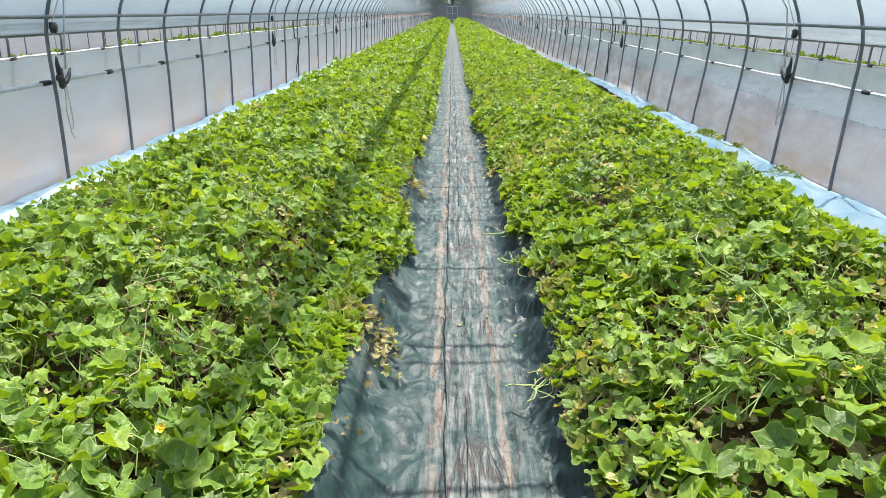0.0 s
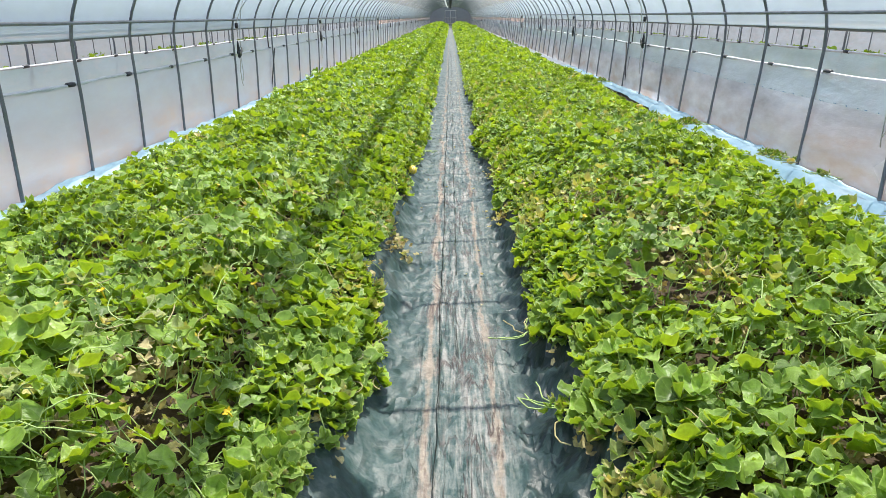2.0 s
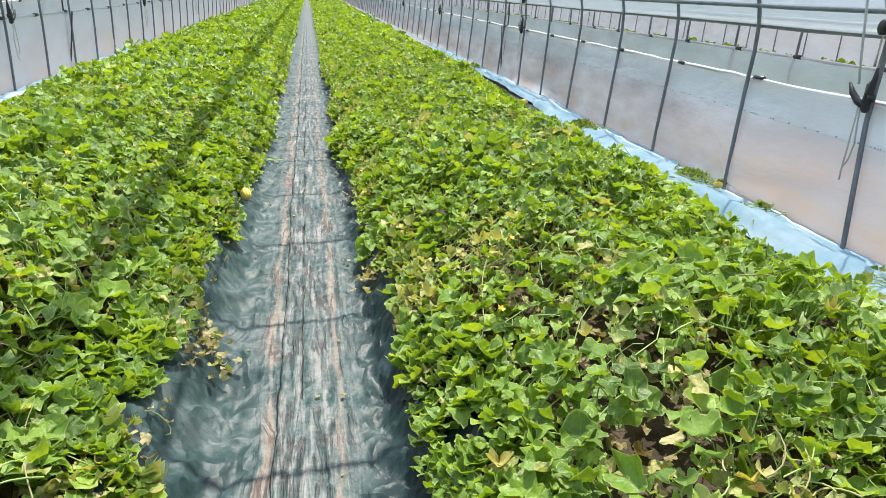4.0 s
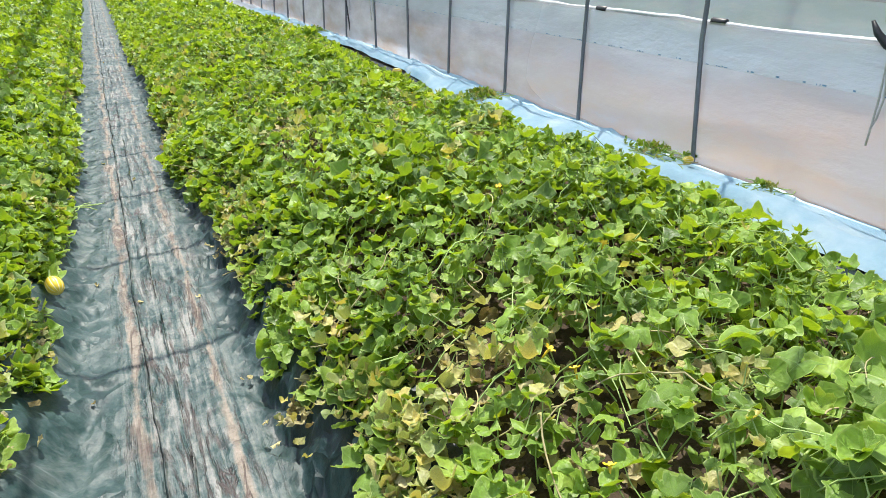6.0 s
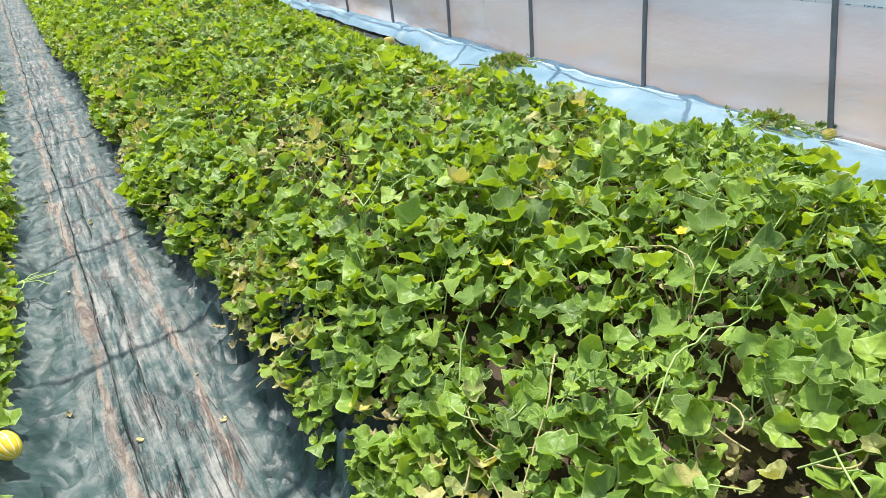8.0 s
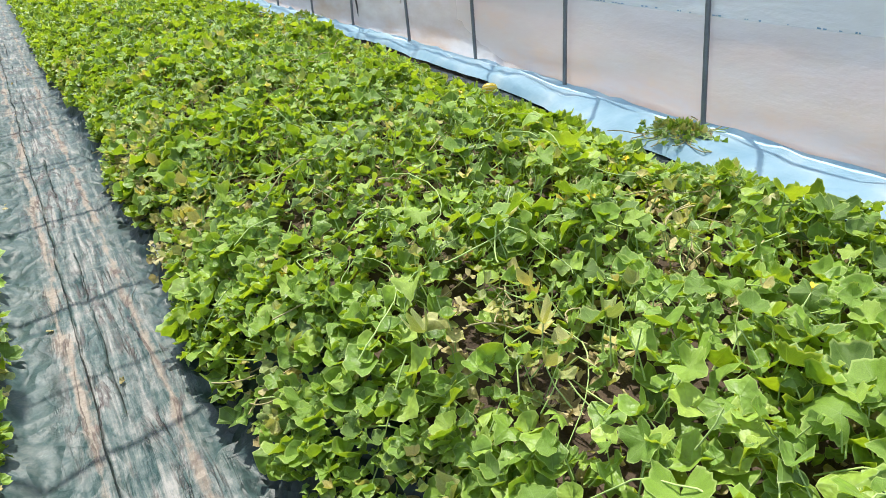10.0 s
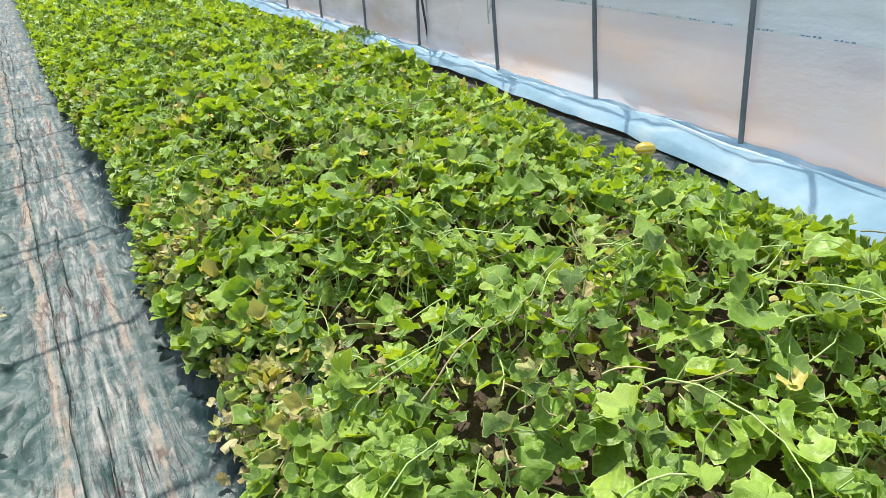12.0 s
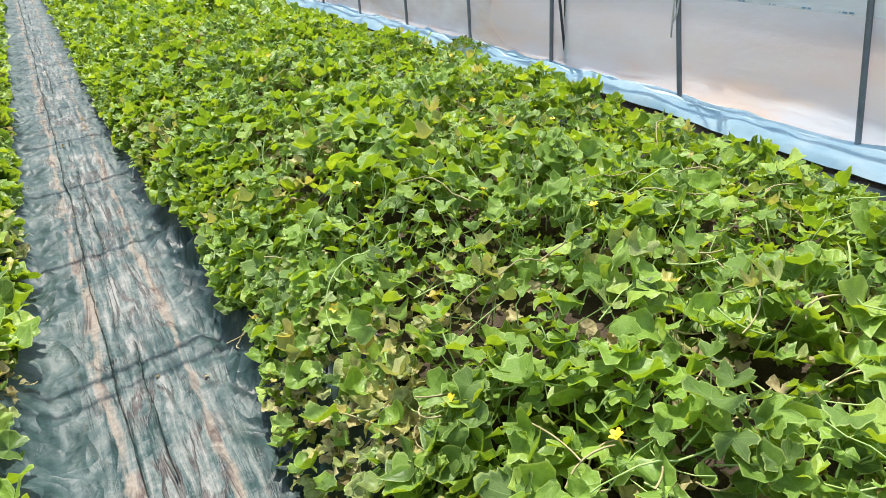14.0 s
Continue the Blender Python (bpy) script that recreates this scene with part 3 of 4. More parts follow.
# end walls
def end_wall(y, label):
    outline = [(u, z) for u, z in hoop_points(0.0, 0.0) if z > -0.1]
    v = [(CX + u, y, z) for u, z in outline] + [(CX, y, 0.9)]
    c = len(v) - 1
    wall = thing("end_wall", mesh_of("end_wall", v, [(i, i + 1, c) for i in range(c - 1)] + [(c - 1, 0, c)], M_END), label, "end wall", kind="structure")
    d = Build()
    for x in (-0.75, 0.0, 0.75):
        d.tube([(CX + x, y - 0.04, 0.0), (CX + x, y - 0.04, 2.05)], 0.03, 6)
    for z in (0.35, 1.1, 2.05):
        d.tube([(CX - 0.75, y - 0.045, z), (CX + 0.75, y - 0.045, z)], 0.025, 6)
    part_of("door_frame", d.done("door_frame", M_WHITE, True), wall, "pale door frame")


end_wall(YE + 0.05, "grey-blue film end wall with a pale door frame")
end_wall(YS - 0.05, "grey-blue film end wall behind the start")


# ---- cords and pulleys ----
def pulley(s, y):
    x = CX + s * 2.79
    base = thing("curtain_pulley", None, "black pulley and cleat hung on pale cords beside a hoop", "pulley", "pulleys along the tunnel", at=pose(x, y, 0))
    top = (-s * 0.95, 0.12, 1.30 + 1.02)
    cords = Build().tube([top, (-s * 0.12, 0.06, 1.62), (0, 0.03, 1.33), (0, 0.04, 1.12)], 0.004, 5)
    part_of("cord", cords.done("cord", M_CORD, True), base, "pale hanging cord")
    c2 = Build().tube([(-s * 0.3, 0.17, 1.85), (-s * 0.04, 0.16, 1.5), (0.0, 0.14, 1.2), (0.0, 0.10, 1.03)], 0.0065, 5)
    part_of("cord", c2.done("cord", M_WHITE, True), base, "thick white cord")
    wheel = Build().tube([(-0.012, 0.04, 1.305), (-0.008, 0.04, 1.305), (0.012, 0.04, 1.305), (0.016, 0.04, 1.305)], [0.022, 0.036, 0.036, 0.022], 12)
    wheel.box((-0.018, 0.02, 1.27), (0.018, 0.06, 1.34), chamfer=0.006)
    part_of("wheel", wheel.done("wheel", M_BLACK, True), base, "small black pulley wheel")
    cleat = Build().box((-0.016, 0.0, 0.90), (0.016, 0.045, 1.05), chamfer=0.010)
    cleat.box((-0.020, -0.012, 0.955), (0.020, 0.016, 0.995), chamfer=0.006)
    part_of("cleat", cleat.done("cleat", M_BLACK, True), base, "black cleat clamped to the hoop")
    horn = Build().tube([(0, 0.02, 0.93), (0, 0.018, 1.0), (0, 0.008, 1.07), (0, 0.012, 1.12)], [0.02, 0.021, 0.014, 0.006], 8)
    part_of("horn", horn.done("horn", M_BLACK, True), base, "black upright horn of the cleat")
    lever = Build().tube([(0, 0.02, 0.925), (0, 0.075, 0.945), (0, 0.125, 0.985), (0, 0.155, 1.03)], [0.016, 0.019, 0.015, 0.007], 8)
    part_of("lever", lever.done("lever", M_BLACK, True), base, "black lever with the cord wound round it")
    for shift in (-0.008, 0.009):
        tail = Build().tube([(shift, 0.06, 0.95), (shift, 0.055, 0.86), (shift * 2, 0.045, 0.74), (shift * 1.5, 0.05, 0.62 + shift * 4), (0.0, 0.058, 0.575 + shift * 4)], 0.0048, 5)
        part_of("loose_end", tail.done("loose_end", M_CORD, True), base, "loose pale cord end")


for k in range(-1, 14):
    pulley(1, 6.20 + 5.69 * k)
    pulley(-1, 5.10 + 5.69 * k)

# blue print along the side film
b, y = Build(), 0.5
while y < 40:
    w, h = random.uniform(0.004, 0.02), random.uniform(0.004, 0.008)
    x = CX + 2.826 + 0.3 * foot_drift(y)
    b.add([(x, y, 0.742), (x, y + w, 0.742), (x, y + w, 0.742 + h), (x, y, 0.742 + h)], [(0, 1, 2, 3)])
    y += w + random.choice((0.005, 0.008, 0.012, 0.05, 0.12))
thing("printed_marks", b.done("printed_marks", M_INK), "thin row of small blue printed marks", "printed marks", kind="structure")


# ---- melon plants ----
rng = np.random.default_rng(7)


def leaf_shape(seed, n=42, rings=3, curl=0.0):
    """A broad, shallowly five-lobed blade with fine teeth and a wavy rim, about 1 across; stalk at the origin, tip towards +y."""
    r = random.Random(seed)
    cup, wave, fold_ = r.choice((r.uniform(0.2, 1.0), r.uniform(0.2, 1.0), r.uniform(-0.7, 0.1))) + curl, r.uniform(0.04, 0.10) + 0.10 * curl, r.uniform(-0.05, 0.40)
    phase, skew, droop = r.uniform(0, 6.28), r.uniform(-0.16, 0.16), r.uniform(0.1, 1.5)
    pleat, edge_down, ruffle = r.uniform(0.06, 0.20), r.uniform(-0.08, 0.22), r.uniform(0.020, 0.050)
    lobe, long_ = r.uniform(0.12, 0.28), r.uniform(-0.06, 0.16)
    verts, uvs = [(0, 0, 0)], [(0, 0)]
    for ring in range(1, rings + 1):
        k = ring / rings
        for i in range(n):
            a = -math.pi + 2 * math.pi * (i + 0.5) / n
            notch = max(0.0, (abs(a) - 2.50) / 0.64)
            dip = 0.5 - 0.5 * math.cos(5 * a)
            rad = 0.5 * (1.0 - lobe * dip * (0.3 + 0.7 * k) + long_ * math.cos(a)) * (1 - 0.68 * min(1, notch) ** 1.3)
            if ring == rings:
                rad *= 1 + 0.03 * (1 if i % 2 else -1) + r.uniform(-0.035, 0.035)
            rad *= k ** 0.85
            x, y = rad * math.sin(a) * (1.08 + skew), rad * math.cos(a)
            z = cup * rad * rad * 1.5 + fold_ * abs(x) * 0.7 - droop * max(0, y) ** 2 * 1.3
            z += pleat * rad * abs(math.sin(2.5 * a)) - edge_down * max(0.0, k - 0.6)
            z += wave * k * k * (math.sin(3 * a + phase) + 0.5 * math.sin(5 * a + 2 * phase))
            z += ruffle * max(0.0, k - 0.5) * 2 * (math.sin(8 * a + phase * 3) + r.uniform(-0.5, 0.5))
            verts.append((x, y, z))
            uvs.append((k * math.sin(a), k * math.cos(a)))
    faces = [(0, 1 + i, 1 + (i + 1) % n) for i in range(n) if i != n - 1]
    for ring in range(rings - 1):
        o = 1 + ring * n
        faces += [(o + i, o + n + i, o + n + (i + 1) % n, o + (i + 1) % n) for i in range(n) if i != n - 1]
    return np.array(verts), faces, np.array(uvs)


SHAPES = [leaf_shape(s) for s in range(24)]
LIMP = [leaf_shape(60 + s, 24, 3, 1.1) for s in range(16)]
CURLED = [leaf_shape(80 + s, 20, 3, 1.5) for s in range(16)]
WITHERED = [leaf_shape(120 + s, 16, 2, 0.25) for s in range(12)]
MIDDLE = [leaf_shape(100 + s, 16, 2, 0.1) for s in range(16)]
LOWER = [leaf_shape(20 + s, 18, 1, 0.1) for s in range(16)]
COARSE = [leaf_shape(40 + s, 8, 1) for s in range(8)]
LEAF_MESH = [[mesh_of("leaf", v, f, m, True, uv) for v, f, uv in some] for m, some in ((M_LEAF, SHAPES), (M_YELLOW, LIMP), (M_DRY, CURLED))]


# how far the leaves stand from the middle of the path: (y, distance)
EDGE_EAST = [(0, 0.32), (2.6, 0.30), (3.1, 0.345), (4.0, 0.33), (4.17, 0.41), (4.55, 0.29), (5.0, 0.30), (6.0, 0.345), (6.25, 0.355), (6.5, 0.25), (7.1, 0.285), (7.9, 0.29), (8.35, 0.25), (8.83, 0.20),
             (9.2, 0.19), (9.4, 0.215), (9.66, 0.265), (9.92, 0.315), (10.2, 0.26), (10.8, 0.22), (11.16, 0.235), (11.4, 0.30), (11.87, 0.275), (12.15, 0.33), (13.2, 0.25), (15.0, 0.22), (20.0, 0.27)]
EDGE_WEST = [(0, 0.42), (2.4, 0.44), (3.56, 0.405), (3.9, 0.32), (4.2, 0.27), (4.5, 0.285), (4.83, 0.335), (5.24, 0.415), (5.7, 0.38), (6.4, 0.39), (6.9, 0.31), (7.36, 0.35), (8.1, 0.31), (9.5, 0.25), (11.5, 0.31), (12.4, 0.27), (20.0, 0.30)]


def cover(u, y):
    """Height of the leaf canopy; u from the tunnel's middle."""
    a = abs(u)
    edge = (0.045 if u > 0 else 0.03) + 0.02 * fbm(y * 3, 5 + (u > 0)) + float(np.interp(y, *zip(*(EDGE_EAST if u > 0 else EDGE_WEST))))
    far = (float(np.interp(y, (7.5, 8.5, 9.6, 10.3, 10.8, 12.5, 15.0), (2.19, 2.22, 2.22, 2.20, 2.36, 2.42, 2.34))) if u > 0 else 2.50) + 0.08 * fbm(y * 0.7, 11 + (u > 0)) + 0.11 * fbm(y * 2.9, 15)
    k0 = min(1.0, max(0.0, (a - edge) / 0.55))
    k1 = min(1.0, max(0.0, (far - a) / 0.42))
    k = (0.45 * k0 + 0.55 * math.sqrt(max(0, 1 - (1 - k0) ** 2))) * math.sqrt(max(0, 1 - (1 - k1) ** 2))
    if k <= 0:
        return None
    k *= 1 - 0.16 * min(1.0, max(0.0, (a - 1.5) / 0.4)) * min(1.0, max(0.0, (y - 8.0) / 0.8)) if u > 0 else 1.0
    return 0.10 + 0.02 * (a > 1) + (0.30 + 0.09 * fbm(u * 1.7, y * 1.7, 2) + 0.05 * fbm(u * 5, y * 5, 3)) * k + 0.10 * (k1 if a > 1.3 else 1) * (k0 if a < 1.3 else 1)


# withered patches: (distance from the middle, y)
DRY_SPOTS = [(0.86, 2.39), (-0.33, 2.58), (-1.18, 2.61), (0.9, 2.69), (-0.49, 3.03), (-1.44, 3.19), (-0.98, 3.88), (-1.28, 4.02), (-0.41, 4.11), (0.98, 4.34), (-0.3, 5.09),
             (1.28, 5.37), (1.16, 5.59), (0.48, 5.74), (0.7, 5.98), (0.84, 6.2), (0.51, 6.47), (0.42, 7.29), (1.74, 7.51), (0.89, 8.16), (1.45, 8.17), (1.59, 8.23), (0.44, 8.65),
             (1.18, 8.99), (0.72, 9.11), (1.34, 9.45), (0.47, 9.58), (1.47, 10.14), (0.74, 10.2), (1.1, 10.27), (1.25, 10.53), (1.75, 10.68), (0.51, 10.71), (0.45, 11.45),
             (1.36, 11.72)]


def dryness(u, y):
    a = abs(u)
    d = fbm(u * 1.6, y * 1.6, 20) + 0.6 * fbm(u * 5, y * 5, 24)
    d += sum(0.80 * math.exp(-((u - du) ** 2 + (y - dy) ** 2) / 0.02) for du, dy in DRY_SPOTS if abs(y - dy) < 0.4)
    return d + (0.38 if a < 0.56 else 0.0)


BARE = [(1, 2.27, 10.06, 0.20), (-1, 0.33, 7.42, 0.11), (1, 2.62, 7.05, 0.15)]  # spots where a melon lies free of leaves


def scatter(s, y0, y1, per_m2, size, depth, old=1.0, toss=0.36):
    """Leaf spots on one bed: place, turn, size, kind."""
    out = []
    count = int((y1 - y0) * 2.3 * per_m2)
    for k in range(int(count * 1.18)):
        a, y = rng.uniform(0.20, 2.58) if k < count else rng.uniform(0.21, 0.62), rng.uniform(y0, y1)
        u = s * a
        top = cover(u, y)
        if top is None:
            continue
        ground = profile(u) + 0.03
        down = depth * rng.uniform(0, 1) ** 1.5
        if a < 0.75 or a > 2.1:
            down = max(0.0, top - ground) * rng.uniform(0, 1)
        z = top - down
        d = dryness(u, y)
        gap = fbm(u * 4.2, y * 4.2, 50)
        if any(s == fs and abs(a - fa) < fr and abs(y - fy) < fr for fs, fa, fy, fr in BARE):
            continue
        if d > 0.46 and rng.uniform() < 0.24 and down < 0.10:
            continue
        if gap > 0.46 and down < 0.07:
            continue
        z = max(z, ground)
        pick = rng.uniform()
        d *= old
        kind = 0
        if d > 0.40 and pick < 0.36 + 0.5 * (d - 0.40):
            kind = 1 if rng.uniform() < 0.60 and down < 0.14 else 2
            if kind == 2:
                down += rng.uniform(0.03, 0.12)
                z = max(top - down, ground)
        elif pick > 0.992 and old > 0.5:
            kind = 1
        elif down > 0.14 and pick > 0.72:
            kind = 2
        sz = size * float(np.clip(math.exp(rng.normal(0.0, 0.38)), 0.40, 1.65)) * (1 + 0.3 * fbm(u * 1.3, y * 1.3, 90)) * (1.0, 0.72, 0.62)[kind]
        e = 0.16
        hx = ((cover(u + e, y) or ground) - (cover(u - e, y) or ground)) / (2 * e)
        lean = rng.normal(0, toss, 2) + 0.75 * np.array((fbm(u * 3.1, y * 3.1, 70), fbm(u * 3.1, y * 3.1, 80)))
        normal = Vector((-0.35 * max(-1.2, min(1.2, hx)) + lean[0] + 0.10, lean[1] + 0.16, 1.0)).normalized()
        q = normal.to_track_quat("Z", "Y") @ Euler((0, 0, rng.uniform(0, 6.283))).to_quaternion()
        out.append((Vector((CX + u, y, z)), q, sz, kind, down))
    return out


def joined_leaves(name, spots, shapes, mats):
    """Many leaves as one mesh."""
    vs, fs, us, ms, base = [], [], [], [], 0
    for k, (p, q, sz, kind, _) in enumerate(spots):
        v, f, uv = shapes[k % len(shapes)]
        rot = np.array(q.to_matrix())
        vs.append(v @ rot.T * sz + np.array(p))
        us.append(uv)
        fs.extend([tuple(i + base for i in face) for face in f])
        ms.extend([kind] * len(f))
        base += len(v)
    return mesh_of(name, np.concatenate(vs).tolist(), fs, mats, True, np.concatenate(us), ms)


J_MATS = [J_LEAF, J_YELLOW, J_DRY]


def make_flower():
    b = Build()
    for k in range(5):
        a = 2 * math.pi * k / 5
        c, s = math.cos(a), math.sin(a)
        loc = [(0.0015, 0.0, 0), (0.007, 0.006, 0.004), (0.013, 0.004, 0.008), (0.016, 0, 0.007), (0.013, -0.004, 0.008), (0.007, -0.006, 0.004)]
        b.add([(x * c - y * s, x * s + y * c, z) for x, y, z in loc], [(0, 1, 2, 3, 4, 5)])
    b.tube([(0, 0, -0.03), (0, 0, 0.004)], [0.002, 0.004], 5)
    return b.done("flower", M_PETAL, True)


flower_mesh = make_flower()


def vines(spots, s, y0, y1, dry):
    """Stalks under the leaves and runners along the bed, as one mesh."""
    b = Build()
    for p, q, sz, kind, down in spots:
        if down > 0.045 or abs(p.x - CX) < 0.62:
            continue
        foot = Vector((p.x + rng.normal(0, 0.05), p.y + rng.normal(0, 0.05), max(profile(p.x - CX) + 0.02, p.z - rng.uniform(0.05, 0.13))))
        mid = (p + foot) / 2 + Vector((rng.normal(0, 0.012), rng.normal(0, 0.012), 0.01))
        b.tube([foot, mid, p], [0.0024, 0.002, 0.0016], 3, 1 if kind == 2 else 0, False)
    for _ in range(int((y1 - y0) * 17)):
        u, y, h = s * rng.uniform(0.4, 2.1), rng.uniform(y0, y1), rng.uniform(0, 6.28)
        pts, low, bend, swing = [], rng.uniform(-0.012, 0.07), rng.normal(0, 0.12), rng.uniform(0, 6.28)
        for k in range(14):
            top = cover(u, y)
            if top is None:
                break
            pts.append((CX + u, y, max(profile(u) + 0.02, top - low + 0.016 * math.sin(k * 0.55 + swing))))
            u, y, h, bend = u + 0.034 * math.cos(h), y + 0.034 * math.sin(h), h + bend, bend + rng.normal(0, 0.06)
        if len(pts) > 2:
            b.tube(pts, [0.0025 - 0.00010 * k for k in range(len(pts))], 5, 1 if rng.uniform() < dry else 0, False)
    for du, dy in DRY_SPOTS:
        if du * s < 0 or not y0 <= dy < y1:
            continue
        for _ in range(16):
            u, y, h = du + rng.normal(0, 0.08), dy + rng.normal(0, 0.08), rng.uniform(0, 6.28)
            if cover(u, y) is None:
                continue
            z, pts, bend, rise = cover(u, y) - rng.uniform(0.02, 0.14), [], rng.normal(0, 0.3), rng.normal(0, 0.006)
            for k in range(7):
                pts.append((CX + u, y, max(profile(u) + 0.02, z)))
                u, y, z, h = u + 0.02 * math.cos(h), y + 0.02 * math.sin(h), z + rise, h + bend
            b.tube(pts, 0.0022, 4, 1 if rng.uniform() < 0.7 else 0, False)
    return b.done("vine", [M_STEM, M_STEM_DRY], True)


def plant(s, y0, y1, singles):
    base = thing("melon_plant", None, "sprawling green melon plant with some yellowing leaves", "melon plant", "melon plants on the beds", at=pose(CX + s * 1.3, (y0 + y1) / 2, 0.24))
    inv = base.matrix_basis.inverted()
    spots = scatter(s, y0, y1, 1180, 0.058, 0.21)
    spots.sort(key=lambda it: it[4])
    for k, (p, q, sz, kind, _) in enumerate(spots[:singles]):
        part_of("leaf", LEAF_MESH[kind][k % len(LEAF_MESH[kind])], base, at=inv @ Matrix.LocRotScale(p, q, (sz, sz, sz)))
    for name, some, shapes in (("middle_leaves", spots[singles:singles + 480], MIDDLE), ("lower_leaves", spots[singles + 480:], LOWER)):
        part_of(name, joined_leaves(name, some, shapes, J_MATS), base, "dense leaves under the top ones", inv, "stuff")
    part_of("vine", vines(spots, s, y0, y1, 0.25), base, "pale green stalks and runners", inv)
    for _ in range(rng.integers(1, 5)):
        u, y = s * rng.uniform(0.45, 2.0), rng.uniform(y0, y1)
        top = cover(u, y)
        if top:
            part_of("flower", flower_mesh, base, "small yellow flower", inv @ pose(CX + u, y, top - 0.015, rng.uniform(-30, 30), rng.uniform(-30, 30), rng.uniform(0, 360)))


def mass(s, mid, y0, y1, per_m2, size, label, shapes, gaps=-9.0):
    spots = [it for it in scatter(s, y0, y1, per_m2, size, 0.24, 0.2 if y1 > 20 else 0.8, 0.55) if fbm(it[0].x * 0.8, it[0].y * 0.7, 33) > gaps]
    ob = thing("melon_foliage", joined_leaves("melon_foliage", spots, shapes, J_MATS), label, "melon foliage", kind="stuff")
    ob.location.x = mid
    ob.location.z = -0.03 if mid else 0.0


STEP = 0.6
for k in range(22):
    plant(1, 2.0 + STEP * k, 2.0 + STEP * (k + 1), 195)
for k in range(13):
    plant(-1, 1.6 + STEP * k, 1.6 + STEP * (k + 1), 130)
mass(1, 0, -2.2, 2.0, 500, 0.075, "green melon leaves beside the path", LOWER)
mass(-1, 0, -2.2, 1.6, 500, 0.075, "green melon leaves beside the path", LOWER)
mass(1, 0, 15.2, 22.0, 620, 0.075, "dense green melon leaves along the bed", LOWER)
mass(-1, 0, 9.4, 18.0, 620, 0.075, "dense green melon leaves along the bed", LOWER)
mass(1, 0, 22.0, 45.0, 380, 0.10, "green melon leaves farther along the bed", COARSE)
mass(-1, 0, 18.0, 45.0, 380, 0.10, "green melon leaves farther along the bed", COARSE)
for s in (-1, 1):
    mass(s, 0, 45.0, YE - 1.5, 110, 0.19, "green melon leaves at the far end of the bed", COARSE)
    for t in (-1, 1):
        mass(s, t * NEXT, -2.2, 45.0, 240, 0.095, "green melon leaves in a neighbouring tunnel", COARSE, 0.06 if t < 0 else -0.45)


# ---- fruit and pulled vines ----
def melon(x, y, z, yaw, size=0.062, tilt=0):
    """An oval yellow melon with paler lengthwise grooves."""
    n, m, v, mats, faces = 60, 14, [], [], []
    for i in range(m + 1):
        a = math.pi * i / m
        for k in range(n):
            b = 2 * math.pi * k / n
            groove = 1 - 0.04 * (k % 6 in (0, 1))
            r = math.sin(a) ** 0.9 * groove
            v.append((size * r * math.cos(b), -size * 1.35 * math.cos(a), size * r * math.sin(b)))
    for i in range(m):
        for k in range(n):
            faces.append((i * n + k, i * n + (k + 1) % n, (i + 1) * n + (k + 1) % n, (i + 1) * n + k))
            mats.append(1 if k % 6 == 0 else 0)
    base = thing("melon", mesh_of("melon", v, faces, [M_MELON, M_MELON_PALE], True, index=mats), "ripe yellow melon lying at the edge of the leaves", "melon", at=pose(x, y, z, tilt, 0, yaw))
    st = Build().tube([(0, size * 1.33, 0), (0.005, size * 1.33 + 0.015, 0.006), (0.012, size * 1.33 + 0.03, 0.016)], [0.006, 0.004, 0.003], 6)
    part_of("stalk", st.done("stalk", M_STEM), base, "short green stalk")


melon(2.40, 10.17, 0.295, 60, 0.034)
melon(-0.27, 7.46, 0.15, 20, 0.033, 25)
melon(2.72, 7.04, 0.285, 80, 0.023)


def vine_heap(x, y, w, h, count, seed, label="heap of pulled wilting melon vines on the blue film", category="vine heap"):
    """A heap of pulled, wilting vines and leaves."""
    r = random.Random(seed)
    base = thing(category.replace(" ", "_"), None, label, category, at=pose(x, y, profile(x - CX) + 0.03))
    b = Build()
    for _ in range(count):
        px, py, a = r.gauss(0, w * 0.4), r.gauss(0, w * 0.55), r.uniform(0, 6.28)
        pts = []
        for k in range(6):
            d = math.hypot(px / w, py / (w * 1.3))
            pts.append((px, py, 0.02 + h * max(0.0, 1 - d) * r.uniform(0.5, 1.0)))
            px, py, a = px + 0.035 * math.cos(a), py + 0.035 * math.sin(a), a + r.gauss(0, 0.6)
        b.tube(pts, 0.0028, 5, r.random() < 0.2, False)
    part_of("tangle", b.done("tangle", [M_STEM, M_STEM_DRY], True), base, "tangled pale stems")
    spots = []
    for _ in range(count):
        px, py = r.gauss(0, w * 0.4), r.gauss(0, w * 0.55)
        d = math.hypot(px / w, py / (w * 1.3))
        q = Euler((r.gauss(0, 0.7), r.gauss(0, 0.7), r.uniform(0, 6.28))).to_quaternion()
        spots.append((Vector((px, py, 0.025 + h * max(0, 1 - d))), q, r.uniform(0.02, 0.042), r.choice((0, 0, 0, 1, 1)), 0))
    part_of("wilted_leaves", joined_leaves("wilted_leaves", spots, CURLED, J_MATS), base, "limp wilted leaves", kind="stuff")


vine_heap(2.68, 7.25, 0.15, 0.025, 46, 3)
vine_heap(2.60, 8.98, 0.13, 0.04, 80, 5)
vine_heap(2.68, 6.55, 0.10, 0.03, 12, 7)
vine_heap(2.66, 13.6, 0.16, 0.05, 40, 9)
vine_heap(2.64, 5.55, 0.12, 0.04, 14, 11)


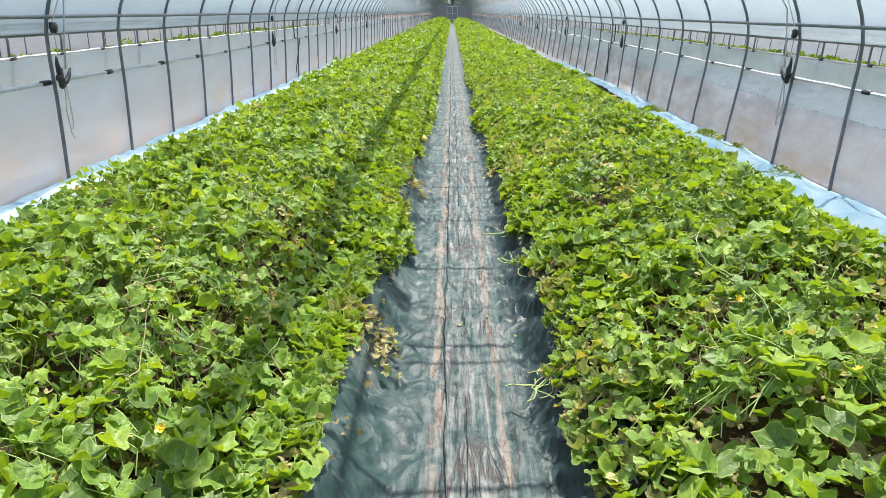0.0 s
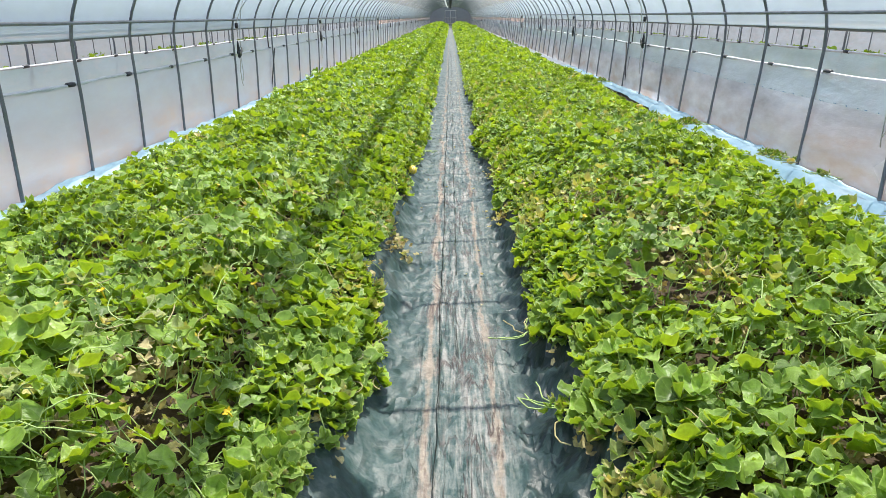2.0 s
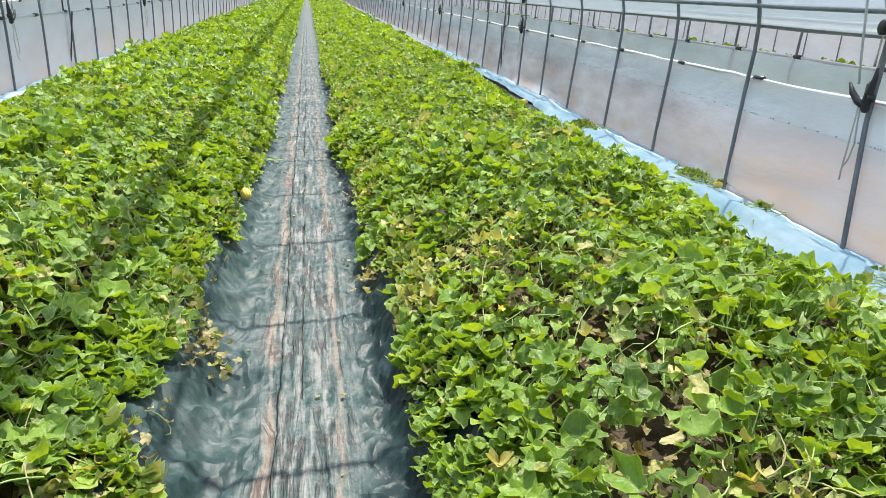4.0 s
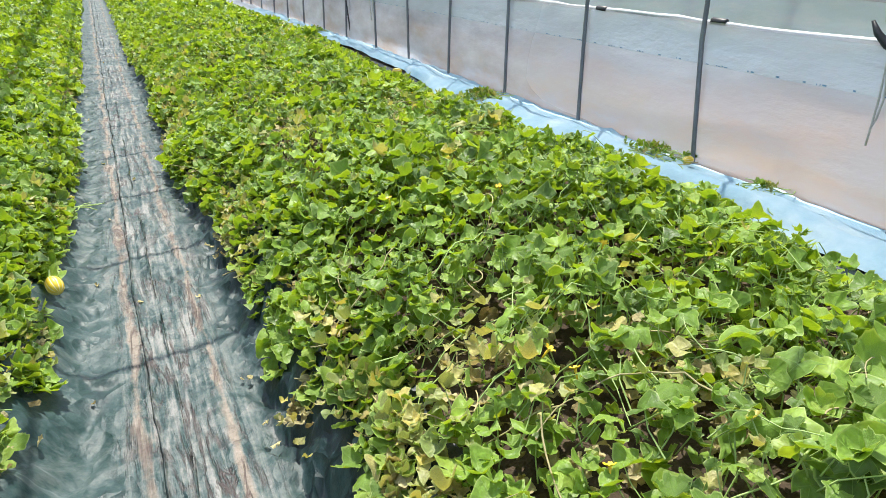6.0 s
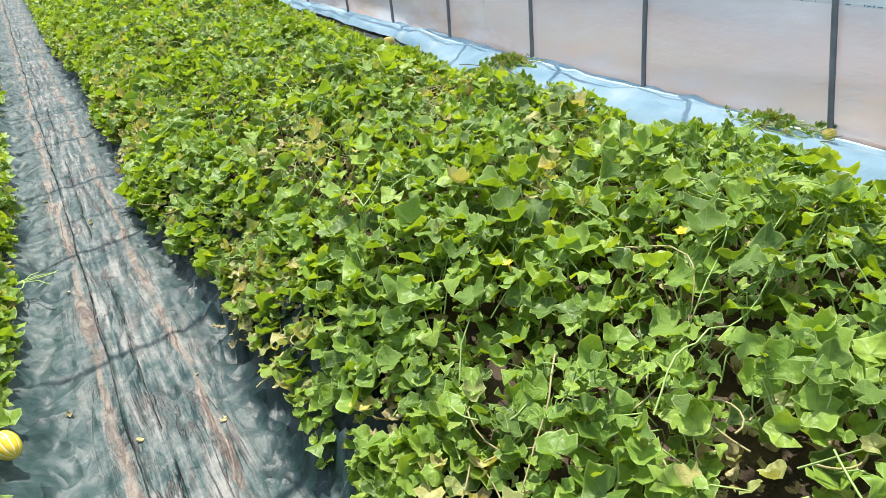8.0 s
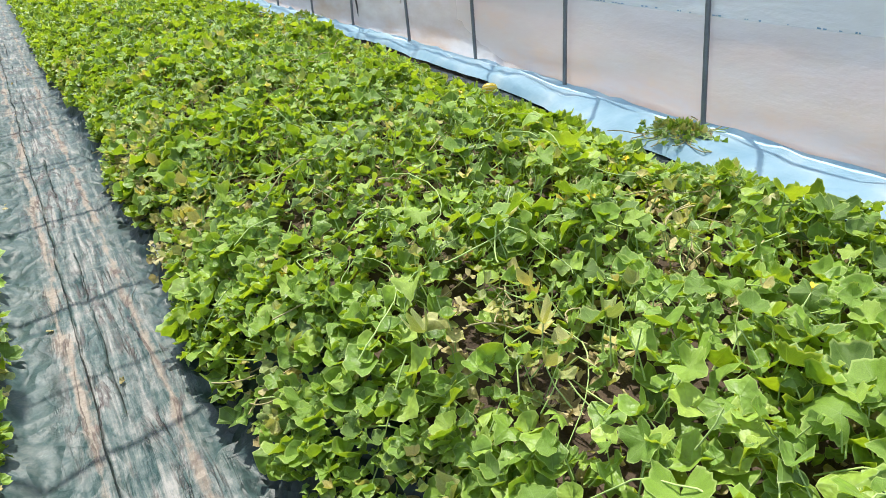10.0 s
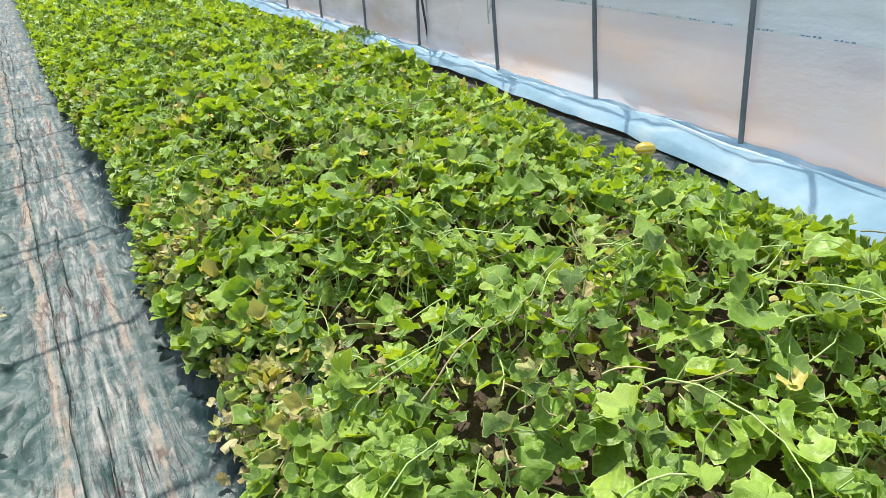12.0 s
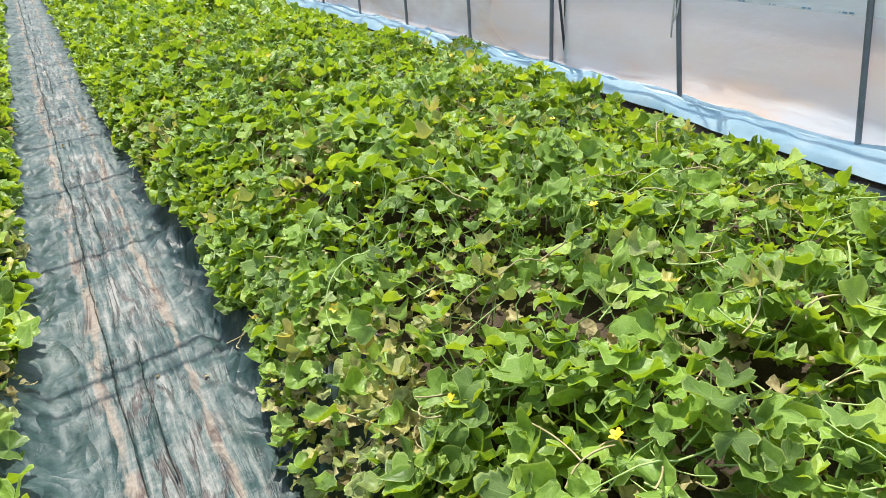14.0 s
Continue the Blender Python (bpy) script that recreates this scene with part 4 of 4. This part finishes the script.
# ---- dry litter on the soil and scraps on the path ----
def litter(name, label, y0, y1, count, reach, size, rise=0.022, tilt=0.5):
    spots = []
    for _ in range(count):
        u, y = rng.uniform(*reach) * rng.choice((-1, 1)), rng.uniform(y0, y1)
        q = Euler((rng.normal(0, tilt), rng.normal(0, tilt), rng.uniform(0, 6.28))).to_quaternion()
        spots.append((Vector((CX + u, y, profile(u) + rise)), q, size * rng.uniform(0.5, 1.3), 2, 0))
    thing(name, joined_leaves(name, spots, WITHERED, J_MATS), label, "dry litter", kind="stuff")


def dry_clump(x, y, count, wide, seed):
    """Withered, crumpled leaves lying together at the edge of the bed."""
    r, spots = random.Random(seed), []
    for _ in range(count):
        px, py = x + r.gauss(0, wide), y + r.gauss(0, wide * 1.6)
        q = Euler((r.gauss(0, 0.4), r.gauss(0, 0.4), r.uniform(0, 6.28))).to_quaternion()
        spots.append((Vector((px, py, profile(px - CX) + r.uniform(0.015, 0.07))), q, r.uniform(0.022, 0.048), r.choice((1, 2, 2)), 0))
    thing("dry_leaf_clump", joined_leaves("dry_leaf_clump", spots, WITHERED, J_MATS), "withered pale leaves at the edge of the bed", "dry leaves", kind="stuff")


for x, y, count, wide, seed in ((-0.31, 3.0, 80, 0.06, 1), (-0.27, 5.68, 60, 0.05, 2), (0.43, 9.85, 70, 0.05, 3), (0.43, 11.05, 50, 0.05, 4), (-0.29, 11.68, 22, 0.04, 5), (0.46, 7.72, 45, 0.05, 6), (0.42, 6.3, 40, 0.05, 7)):
    dry_clump(x, y, count, wide, seed)
litter("leaf_litter", "dry brown leaf litter under the melon plants", 1.5, 16.0, 8000, (0.45, 2.2), 0.044)
litter("edge_litter", "curled dry leaves along the edge of the bed", 1.5, 18.0, 800, (0.36, 0.54), 0.028, 0.035, 0.7)
litter("path_litter", "small dry leaf scraps scattered on the path", 1.5, 20.0, 45, (0.0, 0.3), 0.020, 0.008, 0.15)


def stone(x, y, z, size, seed):
    """A rounded pale clod or stone."""
    r = random.Random(seed)
    bm = bmesh.new()
    bmesh.ops.create_icosphere(bm, subdivisions=2, radius=size)
    for v in bm.verts:
        v.co *= 1 + 0.35 * fbm(v.co.x / size * 1.2 + seed, v.co.y / size * 1.2, v.co.z / size)
        v.co.z *= 0.55
    me = bpy.data.meshes.new("stone")
    bm.to_mesh(me)
    bm.free()
    me.materials.append(M_STONE)
    thing("stone", me, "pale weathered stone on the bare soil", "stone", "stones beside the tunnel", at=pose(x, y, z, 0, 0, r.uniform(0, 360)))


for k in range(16):
    side = random.choice((-1, 1, 1))
    stone(CX + side * random.uniform(3.05, 4.2), random.uniform(4, 18), 0.165, random.choice((0.025, 0.03, 0.04, 0.05)), k)


def clods(side, count, seed):
    """Loose clods and crumbs of soil on the bare strip between two tunnels."""
    r = random.Random(seed)
    bm = bmesh.new()
    bmesh.ops.create_icosphere(bm, subdivisions=1, radius=1.0)
    ball = np.array([v.co for v in bm.verts])
    tris = [tuple(v.index for v in f.verts) for f in bm.faces]
    bm.free()
    vs, fs = [], []
    for k in range(count):
        u, y = r.choice((r.uniform(2.95, 4.6), r.gauss(4.35, 0.12), r.gauss(3.6, 0.15))), r.uniform(1.5, 22.0)
        if fbm(u * 1.5, y * 0.7, seed) < -0.12:
            continue
        size = 0.0065 * math.exp(r.gauss(0.2, 0.5))
        local = u if u < NEXT / 2 else NEXT - u
        z = profile(local) - 0.012 + size * 0.2
        wob = 1 + 0.3 * np.array([r.uniform(-1, 1) for _ in ball])
        p = ball * wob[:, None] * size * np.array([r.uniform(0.8, 1.5), r.uniform(0.8, 1.5), 0.7])
        base = len(vs) * len(ball)
        vs.append(p + np.array([CX + side * u, y, z]))
        fs += [tuple(i + base for i in f) for f in tris]
    thing("soil_clods", mesh_of("soil_clods", np.concatenate(vs).tolist(), fs, M_CLOD), "loose dry clods on the bare soil", "soil", kind="stuff")


clods(1, 7500, 5)
clods(-1, 4000, 6)

for x, y, w, count, seed in ((-0.25, 8.52, 0.07, 9, 21), (0.42, 3.94, 0.05, 9, 22), (0.41, 4.52, 0.05, 8, 23), (0.41, 2.75, 0.055, 9, 24)):
    vine_heap(x, y, w, 0.02, count, seed, "thin green vine shoot trailing onto the mulch film", "vine shoot")


# white crate left on the path near the far end
crate = thing("crate", None, "white plastic crate standing on the path", "crate", at=pose(0.1, 80.0, 0.0))
for name, lo, hi in (("base", (-0.24, -0.17, 0.01), (0.24, 0.17, 0.03)), ("side", (-0.25, -0.18, 0.01), (-0.235, 0.18, 0.24)), ("side", (0.235, -0.18, 0.01), (0.25, 0.18, 0.24)),
                     ("side", (-0.235, -0.18, 0.01), (0.235, -0.165, 0.24)), ("side", (-0.235, 0.165, 0.01), (0.235, 0.18, 0.24))):
    part_of(name, Build().box(lo, hi, chamfer=0.003).done(name, M_CORD), crate)
